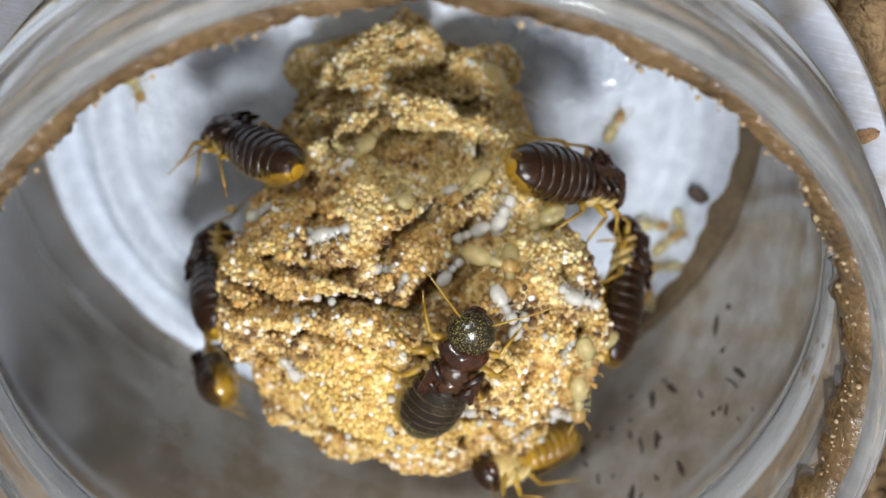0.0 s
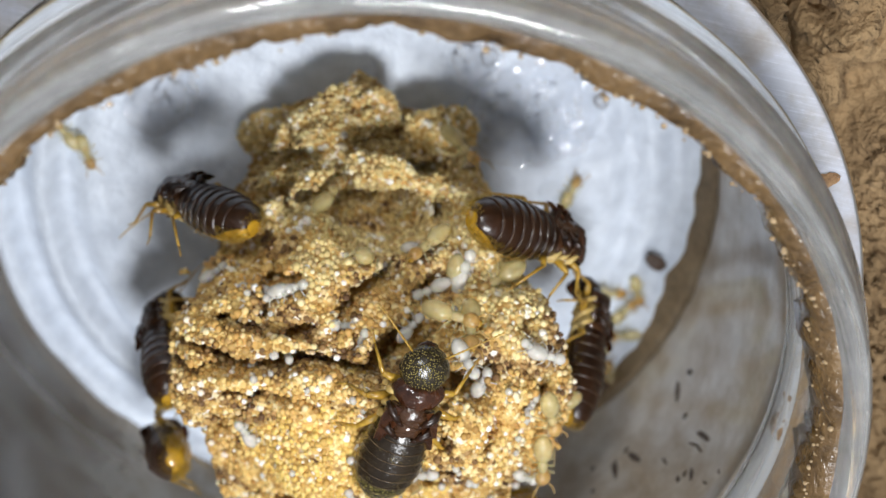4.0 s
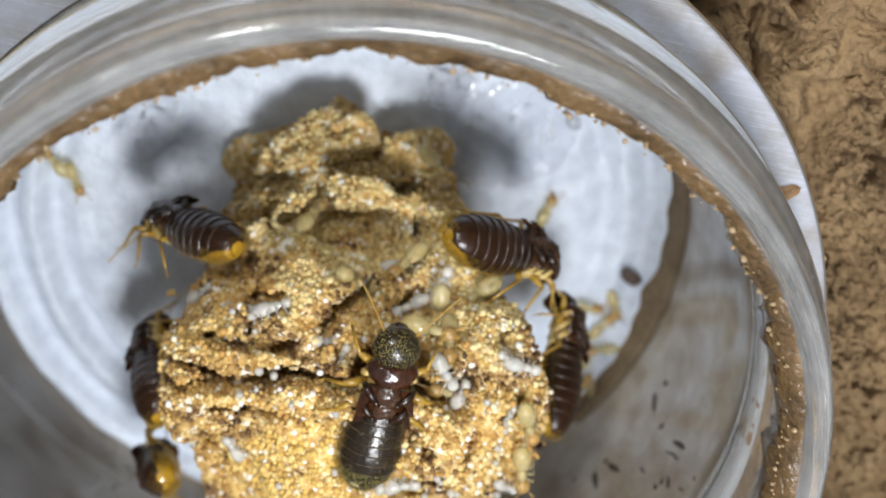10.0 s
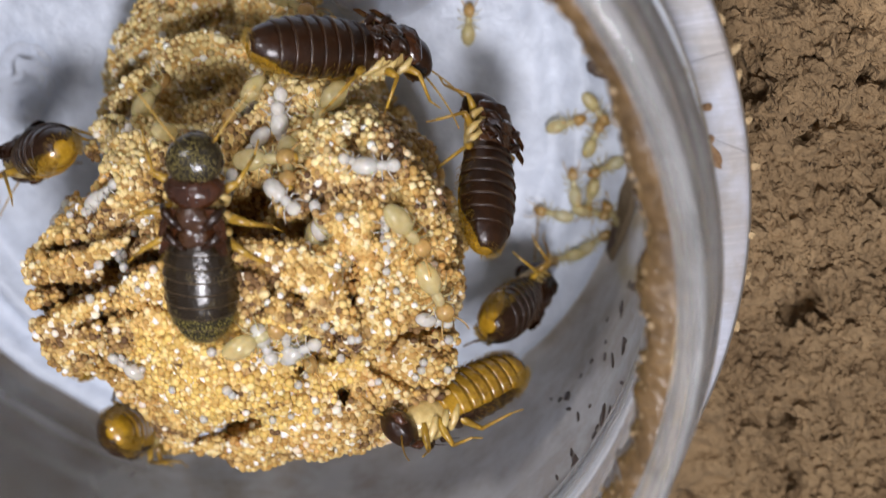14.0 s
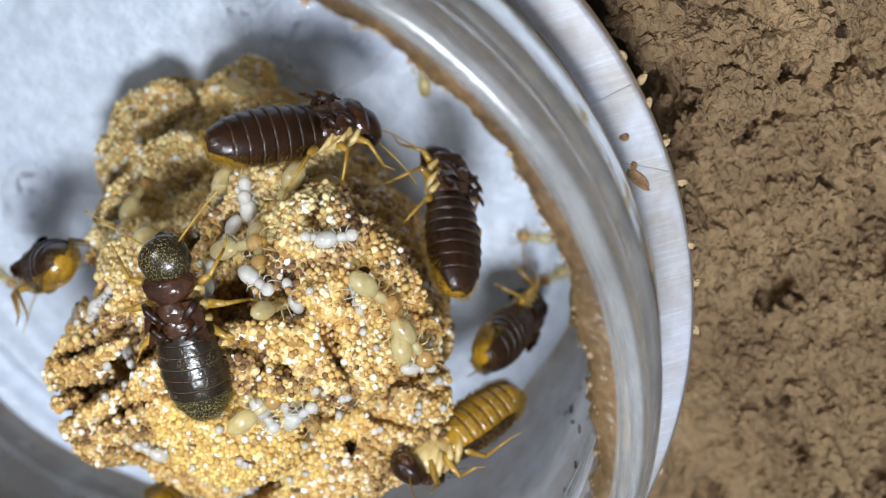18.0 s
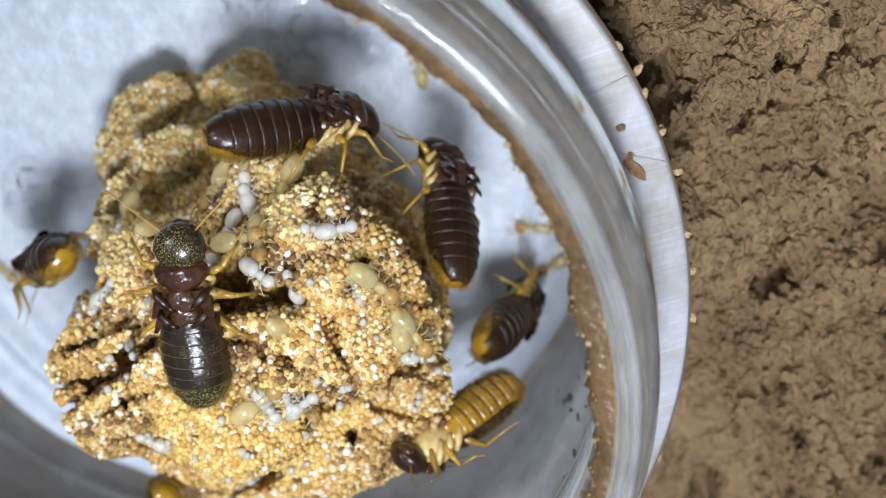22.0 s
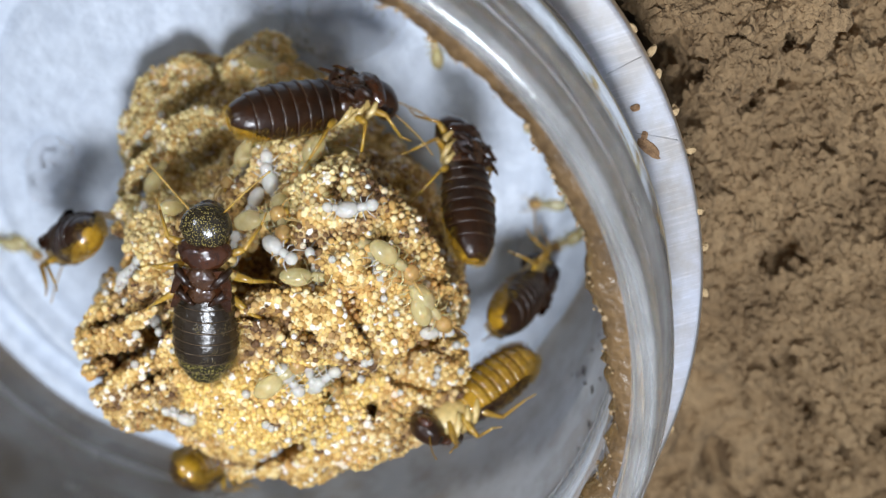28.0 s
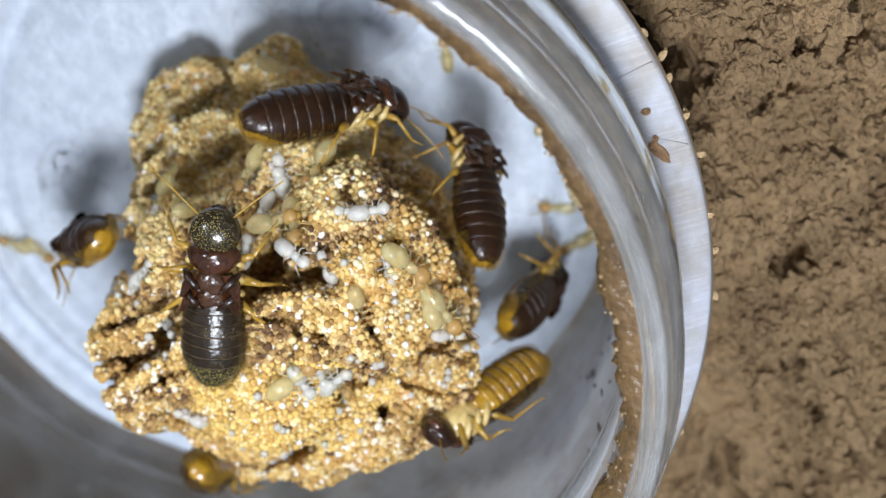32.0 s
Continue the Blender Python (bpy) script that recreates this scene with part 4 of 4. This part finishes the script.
    for _ in range(1100):
        x = rng.uniform(-0.665, -0.05) if rng.random() < 0.4 else rng.uniform(-0.665, -0.45)
        q = rng.choice((rng.uniform(-0.9, 0.25), rng.uniform(math.pi - 0.25, math.pi + 0.9))) if x > -0.635 else rng.uniform(-0.9, math.pi + 0.9)
        p = Vector((x, math.cos(q) * half(x) * 1.03, 0.165 + math.sin(q) * high(x) * 1.03))
        d = Vector((-0.5 - rng.random() * 0.6, math.cos(q), math.sin(q))).normalized()
        hairs.append(tube([p, p + d * rng.uniform(0.018, 0.042)], [0.0014, 0.0007], 3))
    tagged(part("tail_hair", joined(*hairs), LEG, t, "short golden hairs"), kind="stuff")
    return t


# place of the tail end and of the head in centimetres, and the way its back faces
DARK = [((0.49, 0.88, 0.45), (1.44, 0.58, -0.14), (-0.15, 0.80, 0.55), 0.98, "dark brown termite clinging to the comb's sloping side"),
        ((1.64, -0.53, 0.39), (1.74, 0.16, -0.50), (0.85, 0.25, 0.45), 0.95, "dark brown termite head down on the comb's edge"),
        ((1.57, -1.26, -0.12), (1.93, -1.44, -1.22), (0.70, -0.45, 0.40), 0.95, "dark termite hanging low on the comb's side"),
        ((1.74, -1.51, -0.03), (1.10, -1.55, 0.50), (0.35, -0.60, -0.70), 0.90, "termite hanging with its amber belly upward"),
        ((-0.80, 0.36, 0.16), (-1.36, 0.10, -0.62), (-0.40, 0.85, -0.05), 0.92, "dark termite reaching off the comb with amber tail"),
        ((-1.09, -1.16, 0.04), (-1.27, -0.98, -1.00), (-0.95, 0.10, 0.25), 0.92, "dark termite head down on the comb's shaded side"),
        ((-0.97, -1.62, 0.10), (-1.02, -2.05, -0.75), (-0.85, -0.40, 0.10), 0.92, "termite showing the round amber end of its tail")]


def build_dark_termites():
    first = None
    for tail, head, back, size, label in DARK:
        tail, head = Vector(tail), Vector(head)
        way = (head - tail).normalized()
        place = tail + way * 0.665 * size
        m = facing(place - (Vector(back) - way * Vector(back).dot(way)).normalized() * 0.17 * size, way, back)
        if first is None:
            t = first = build_termite("dark_termite", SHELL, SHELL, SHELL, 1.0)
            t.matrix_basis = m
        else:
            t = copy_thing(first, m)
        t.scale = (size,) * 3
        tagged(t, label, "termite", "dark termites on the comb")


def build_walker():
    t = build_termite("dusty_termite", DUSTY, TAILDUST, DUSTIER, 0.35, 2.0)
    # its tail is drawn in and its thorax long
    for o in t.children_recursive:
        for v in o.data.vertices:
            x = v.co.x / CM - 0.1
            v.co.x = CM * (0.1 + x * (0.84 if x < 0 else 1.06))
    t.scale = (1.02, 1.02, 1.02)
    return tagged(t, "dark termite dusted with yellow specks walking over the comb", "termite", "dark termites on the comb")


# ---- the small pale ones ----
def build_worker():
    """A worker 0.36 cm long, x ahead, feet at z 0."""
    t = new("worker_termite")
    part("abdomen", moved(blob(0.105, 0.066, 0.058, 12, 16, 0.05, 1), Matrix.Translation((-0.09, 0, 0.075))), PALEBODY, t, "translucent pale yellow abdomen")
    part("thorax", moved(blob(0.062, 0.034, 0.034, 8, 12, 0.08, 3), Matrix.Translation((0.045, 0, 0.07))), PALEBODY, t)
    head = part("head", moved(blob(0.058, 0.055, 0.044, 10, 14, 0.03, 4), Matrix.Translation((0.135, 0, 0.075))), HONEY, t, "glossy honey-coloured head")
    part("mouth", moved(blob(0.02, 0.03, 0.018, 6, 10, 0.2, 4), Matrix.Translation((0.188, 0, 0.062))), LEG, head)
    for s in (1, -1):
        part("antenna", tube([(0.17, s * 0.03, 0.085), (0.21, s * 0.06, 0.10), (0.25, s * 0.075, 0.095), (0.29, s * 0.08, 0.08)], [0.006, 0.006, 0.005, 0.004], 5), HONEY, head)
        for x, dx in ((0.08, 0.05), (0.05, 0.0), (0.02, -0.06)):
            part("leg", tube([(x, s * 0.02, 0.06), (x + dx * 0.6, s * 0.075, 0.085), (x + dx * 1.2, s * 0.11, 0.0)], [0.007, 0.0055, 0.0035], 5), PALEBODY, t)
    return tagged(t, "small pale termite worker with honey-coloured head", "termite", "termite workers")


def build_larva():
    """A larva 0.24 cm long."""
    t = new("larva")
    part("abdomen", moved(blob(0.072, 0.050, 0.045, 10, 14, 0.05, 5), Matrix.Translation((-0.06, 0, 0.05))), MILK, t)
    part("thorax", moved(blob(0.045, 0.028, 0.027, 8, 12, 0.06, 3), Matrix.Translation((0.03, 0, 0.045))), MILK, t)
    part("head", moved(blob(0.040, 0.038, 0.032, 8, 12, 0.03, 4), Matrix.Translation((0.09, 0, 0.048))), MILK, t)
    for s in (1, -1):
        for x, dx in ((0.05, 0.04), (0.03, 0.0), (0.01, -0.04)):
            part("leg", tube([(x, s * 0.015, 0.04), (x + dx * 0.6, s * 0.05, 0.055), (x + dx * 1.2, s * 0.08, 0.0)], [0.0045, 0.004, 0.0025], 5), MILK, t)
    return tagged(t, "milky white termite larva lying on the comb", "larva", "white larvae")


def on_comb(place, way, sink=0.0):
    """A pose on the comb's skin nearest to a place, heading along way."""
    p, n, _, _ = comb_tree.find_nearest(Vector(place))
    a = Vector(way) - n * Vector(way).dot(n)
    if a.length < 0.05:
        a = n.orthogonal()
    return facing(p + n * (0.022 - sink), a, n)


# place and heading
LARVAE = [((-0.50, 0.0, 0.48), (-1, -0.1, 0)), ((-0.42, -0.26, 0.63), (1, 0.1, 0)), ((-0.06, -0.02, 0.74), (-0.6, 0.6, 0)), ((-0.70, 0.02, 0.28), (-0.4, 0.9, 0)), ((-0.95, -0.14, 0.0), (0.6, 0.6, 0)), ((-0.51, -0.83, 0.53), (-0.5, 0.8, 0)),
          ((0.55, -0.76, 0.85), (0.8, 0.4, 0)), ((0.62, 0.13, 0.91), (0.5, -0.8, 0)), ((1.05, 0.07, 0.35), (1, 0.3, 0)), ((0.28, 0.46, 0.04), (1, 0.1, 0)), ((1.07, -0.16, 0.85), (0.2, 1, 0)), ((0.30, 0.12, 0.70), (0.6, 0.8, 0)),
          ((1.31, -0.76, 0.69), (0.8, -0.5, 0)), ((0.94, 0.08, 0.60), (-1, 0.1, 0)), ((0.84, 0.12, 0.55), (1, 0.3, 0)), ((0.55, 0.37, 0.25), (0.1, 1, 0.5)), ((-0.49, 0.09, 0.46), (0.2, 1, 0)), ((0.52, -0.72, 0.84), (0.3, 1, 0)), ((0.45, -0.57, 0.89), (1, 0.4, 0)),
          ((0.83, -0.53, 0.84), (0.6, -0.8, 0)), ((0.62, -0.62, 0.86), (-0.7, 0.6, 0)), ((-0.15, 0.02, 0.68), (1, 0.3, 0)), ((0.80, -0.05, 0.86), (0.9, 0.5, 0)), ((0.35, -0.66, 0.86), (0.2, -1, 0)),
          ((0.57, 0.43, 0.26), (0.2, 1, 0)), ((1.00, 0.22, 0.75), (-1, 0.2, 0)), ((1.14, 0.18, 0.75), (1, -0.1, 0)), ((0.43, 0.24, 0.37), (-0.9, 0.3, 0))]
WORKERS = [((0.42, 0.42, 0.15), (0.5, -0.7, 0.3)), ((0.89, 0.27, 0.03), (-1, -0.1, 0)), ((0.71, 0.27, 0.10), (0.9, 0.3, 0)), ((1.35, -0.56, 0.80), (0.3, -1, 0)), ((-0.09, 0.30, 0.36), (0, -1, -0.3)), ((0.54, 0.85, -0.80), (0.6, 0.5, 0.5)),
           ((0.52, 0.23, 0.60), (0.9, -0.2, 0)), ((0.30, -0.60, 0.90), (0.9, 0.2, 0)), ((-0.40, 0.55, -0.30), (0.3, 0.5, -0.8)), ((0.42, -0.80, 0.88), (0.3, -1, 0)),
           ((0.82, 0.40, 0.22), (-0.6, -0.6, 0)), ((0.65, 0.17, 0.64), (0.1, -1, 0)), ((1.21, -0.16, 0.85), (0.6, -0.8, 0))]
FLOOR_WORKERS = [((-2.18, 0.0), 140), ((-2.02, -0.10), 300), ((2.38, -0.50), 60), ((2.46, -0.71), 200), ((2.21, -0.84), 90), ((2.31, -1.04), 340), ((2.48, -1.10), 120), ((2.10, -1.36), 190), ((2.30, -1.28), 30), ((1.62, 0.42), 80), ((2.20, -0.36), 10), ((2.32, -0.92), 250), ((2.05, -1.02), 160), ((2.42, -0.28), 300)]
# workers that cross the comb: seconds, place, heading
CROSSING = [[(0, (0.98, 0.14, 0.60), (-1, 0.1, 0)), (6, (0.95, 0.14, 0.60), (-1, 0.0, 0)), (9, (0.82, 0.10, 0.62), (-1, 0.05, 0)), (13, (0.86, -0.10, 0.86), (0.2, -1, 0)), (17, (1.11, -0.24, 0.84), (0.2, -1, 0)), (22, (1.12, -0.22, 0.84), (0.1, -1, 0)), (28, (1.06, -0.20, 0.84), (-0.3, -1, 0)), (32, (1.04, -0.30, 0.84), (-0.8, -0.6, 0))],
            [(0, (1.30, -0.15, 0.66), (-0.3, -1, 0)), (9, (1.27, -0.20, 0.68), (-0.3, -1, 0)), (13, (0.90, -0.30, 0.86), (-0.9, 0.3, 0)), (17.5, (0.64, -0.10, 0.94), (-0.1, -1, 0)), (21, (0.64, -0.12, 0.94), (0.0, -1, 0)), (23, (0.68, -0.34, 0.90), (-0.2, -1, 0)), (28, (0.72, 0.0, 0.92), (0.2, -1, 0)), (32, (0.62, -0.38, 0.90), (-0.1, -1, 0))],
            [(0, (0.60, 0.34, 0.28), (0.2, -0.9, 0.3)), (9, (0.60, 0.35, 0.25), (0.2, -0.9, 0.3)), (15, (1.0, -0.40, 0.84), (1, -0.4, 0)), (18, (1.28, -0.48, 0.81), (0.3, 1, 0)), (25, (1.28, -0.46, 0.81), (0.2, 1, 0)), (32, (1.27, -0.47, 0.81), (0.1, 1, 0))]]


def build_small_ones():
    larva = build_larva()
    rng = random.Random(4)
    for i, (place, way) in enumerate(LARVAE):
        m = on_comb(place, way, 0.01)
        size = rng.uniform(0.85, 1.15)
        if i == 0:
            t = larva
            t.matrix_basis = m
        else:
            t = copy_thing(larva, m)
        t.scale = (size, size, size)
    worker = build_worker()
    for i, (place, way) in enumerate(WORKERS):
        m = on_comb(place, way)
        if i == 0:
            worker.matrix_basis = m
        else:
            copy_thing(worker, m)
    for (x, y), turn in FLOOR_WORKERS:
        t = copy_thing(worker, at(x, y, -1.455, 0, 0, turn))
        t.scale = (0.74, 0.74, 0.74)
        tagged(t, "small amber-headed worker on the damp tissue")
    return [tagged(copy_thing(worker, on_comb(rows[0][1], rows[0][2])), "small pale worker with honey-coloured head walking on the comb") for rows in CROSSING]


# seconds, head x, y, z and tail x, y, z in centimetres
WALKER = [(0, 0.37, 0.02, 1.22, 0.31, -0.84, 1.0), (3, 0.33, 0.07, 1.14, 0.30, -0.86, 1.0), (6, 0.29, 0.16, 1.10, 0.28, -0.85, 1.0), (9, 0.20, 0.28, 1.10, 0.24, -0.80, 1.0), (10.5, 0.30, 0.38, 0.95, 0.26, -0.72, 0.98), (11, 0.34, 0.40, 0.95, 0.24, -0.69, 0.98), (12.5, 0.27, 0.45, 1.0, 0.17, -0.63, 0.98),
          (15, 0.25, 0.53, 1.02, 0.03, -0.58, 0.98), (19, 0.24, 0.66, 1.02, 0.07, -0.57, 0.98), (21, 0.33, 0.67, 1.02, 0.05, -0.55, 0.98), (23, 0.37, 0.68, 1.02, 0.01, -0.53, 0.98), (28, 0.40, 0.69, 1.02, -0.11, -0.50, 0.98), (32, 0.39, 0.71, 1.02, -0.14, -0.50, 0.98)]


def motions():
    rows = []
    for s, hx, hy, hz, tx, ty, tz in WALKER:
        tail, head = Vector((tx, ty, tz)), Vector((hx, hy, hz))
        way = (head - tail).normalized()
        rows.append((s, facing(tail + way * 0.545 + Vector((0, 0, -0.12)), way, (0, 0, 1))))
    walk(walker, rows)
    # its legs step and its feelers swing while it walks
    times = (0, 3, 6, 8, 9, 10, 11, 12, 13, 14, 15, 17, 19, 21, 23, 25, 28, 30, 32)
    stride = (0, 1, -1, 2, -6, 8, -9, 9, -8, 7, -5, 2, -2, 4, -4, 2, 3, -2, 0)
    legs = [c for c in walker.children if c.name.split(".")[0] == "leg"]
    feelers = [c for head in walker.children for c in head.children if c.name.split(".")[0] == "antenna"]
    for n, limb in enumerate(legs + feelers):
        root = sum((v.co for v in list(limb.data.vertices)[:6]), Vector()) / 6
        side = 1 if n % 2 else -1
        reach = 1.6 if limb in feelers else 1.0
        walk(limb, [(s, Matrix.Translation(root) @ Matrix.Rotation(math.radians(a * side * reach), 4, "Z") @ Matrix.Translation(-root)) for s, a in zip(times, stride)])
    for thing, steps in zip(crossing, CROSSING):
        walk(thing, [(s, on_comb(place, way)) for s, place, way in steps])


# ---- bits and stains ----
def build_bits():
    rng = random.Random(9)
    crumb = part("dark_crumb", blob(0.10, 0.06, 0.04, 10, 12, 0.5, 3), SPECK, m=at(2.49, -0.01, -1.425, 0, 10, -25))
    tagged(crumb, "dark dried scrap lying on the damp tissue", "scrap")
    scrap = part("dark_scrap", blob(0.20, 0.06, 0.05, 10, 12, 0.5, 8), SPECK, m=at(2.52, -1.18, -1.40, 0, 0, 60))
    tagged(scrap, "long dark scrap by the jar wall", "scrap")
    for x, y, r in ((0.70, 1.32, 0.07), (1.62, 1.18, 0.06), (1.41, 1.46, 0.05)):
        d = part("water_drop", blob(r, r * rng.uniform(0.7, 1.2), r * 0.4, 12, 18, 0.2, x), WATER, m=at(x, y, -1.445, 0, 0, rng.uniform(0, 180)))
        tagged(d, "clear water drop on the tissue", "water drop", "water drops")
    # a scrap of thin clear film, crumpled and wet
    for x0, y0, w, h, turn, seed in ((1.15, 0.98, 0.56, 0.44, 25, 1), (0.62, 1.30, 0.26, 0.20, 100, 4), (-1.55, 0.42, 0.30, 0.22, 60, 7)):
        n, points = 44, []
        for j in range(n):
            for i in range(n):
                u, v = 2 * i / (n - 1) - 1, 2 * j / (n - 1) - 1
                r, q = max(abs(u), abs(v)), math.atan2(v, u)
                reach = r * (1 + 0.16 * noise.noise((math.cos(q) * 2, math.sin(q) * 2, seed)))
                x, y = w * reach * math.cos(q), h * reach * math.sin(q)
                crease = abs(noise.noise((x * 4.5, y * 4.5, seed))) + 0.5 * abs(noise.noise((x * 10, y * 10, seed + 3)))
                points.append((x, y, 0.012 + 0.16 * crease * (1 - 0.6 * r)))
        faces = [(j * n + i, j * n + i + 1, (j + 1) * n + i + 1, (j + 1) * n + i) for j in range(n - 1) for i in range(n - 1)]
        film = part("clear_film", (points, faces), WATER, m=at(x0, y0, -1.44, 0, 0, turn))
        tagged(film, "crumpled scrap of wet clear film on the tissue", "film scrap", "film scraps")
    # whitish grains among the pellets
    grain = None
    for i in range(48):
        x, y = rng.uniform(-0.8, 1.4), rng.uniform(-1.3, 0.3)
        p, n, _, _ = comb_tree.ray_cast(Vector((x, y, 3)), Vector((0, 0, -1)))
        if p is None:
            continue
        s = rng.uniform(0.020, 0.031)
        if grain is None:
            grain = part("white_nodule", blob(1, 1, 0.95, 8, 12, 0.1, 2), MILK, comb)
        else:
            o = grain.copy()
            scene.collection.objects.link(o)
            grain_n = o
        o = grain if i == 0 else grain_n
        o.matrix_basis = Matrix.LocRotScale((p + n * 0.03) * CM, Euler((i, 0, i)), Vector((s, s, s)))
    # tan grains and flakes along the collar
    for i in range(11):
        q = math.radians(rng.choice((rng.uniform(-20, 16), rng.uniform(4, 12), rng.uniform(-50, 30))))
        r, z = 3.13 + rng.uniform(0.0, 0.03), rng.uniform(0.80, 0.93)
        g = part("tan_grain", blob(0.022 + 0.002 * i, 0.024, 0.02, 6, 8, 0.6, i), MUDDRY, m=at(r * math.cos(q), r * math.sin(q), z, 0, 0, rng.uniform(0, 180)), smooth=False)
        tagged(g, "tan soil grain stuck to the jar collar", "grain", "grains on the collar")
    for x, y, a, b, turn in ((2.87, 0.10, 0.075, 0.035, 120), (2.92, 0.36, 0.025, 0.022, 0), (2.35, 1.83, 0.075, 0.05, 30), (2.90, 0.18, 0.025, 0.02, 60)):
        r = math.hypot(x, y)
        x, y = x / r * max(r, 2.93), y / r * max(r, 2.93)
        f = part("brown_flake", blob(a, b, 0.014, 8, 10, 0.6, x), FLAKE, m=at(x, y, 0.962, 0, 0, turn), smooth=False)
        tagged(f, "brown flake of dirt on the jar collar", "dirt flake", "flakes on the collar")
    # dark mould specks on the inside of the wall, and a brown strip that paints the shade in the corner of the floor
    specks = []
    for _ in range(44):
        q, z = math.radians(rng.uniform(-48, -10)), 0.55 - 1.3 * rng.random() ** 1.6
        r = 2.797
        w, h = rng.uniform(0.008, 0.030), 0.02 + 0.10 * rng.random() ** 2
        c, s2 = math.cos(q), math.sin(q)
        m = Matrix.Translation((r * c, r * s2, z)) @ Matrix.Rotation(q, 4, "Z") @ Matrix.Rotation(rng.uniform(-0.5, 0.5), 4, "X")
        specks.append(moved(blob(0.004, w, h, 6, 8, 0.5, z), m))
    tagged(part("mould_specks", joined(*specks), SPECK, jar, "dark mould specks on the clear wall"), kind="stuff")
    k, loops = 90, []
    for i in range(k):
        q = math.radians(-30 + 58 * i / (k - 1))
        fade = math.sin(math.pi * i / (k - 1)) ** 0.5
        w = fade * (0.10 + 0.05 * noise.noise((i * 0.13, 0, 1))) + 0.004
        loops.append([(math.cos(q) * r, math.sin(q) * r, z) for r, z in ((2.792, -1.30 + w * 0.9), (2.775 - w * 0.3, -1.36 + w * 0.4), (2.76 - w, -1.425), (2.76 - w, -1.50), (2.792, -1.50))])
    part("silt", rings(loops), CORNER_SHADE, jar, "brown strip for the soft shade in the corner of the jar floor")


build_ground()
jar = build_jar()
build_tissue()
comb, comb_tree = build_comb()
build_dark_termites()
walker = build_walker()
crossing = build_small_ones()
build_bits()
motions()
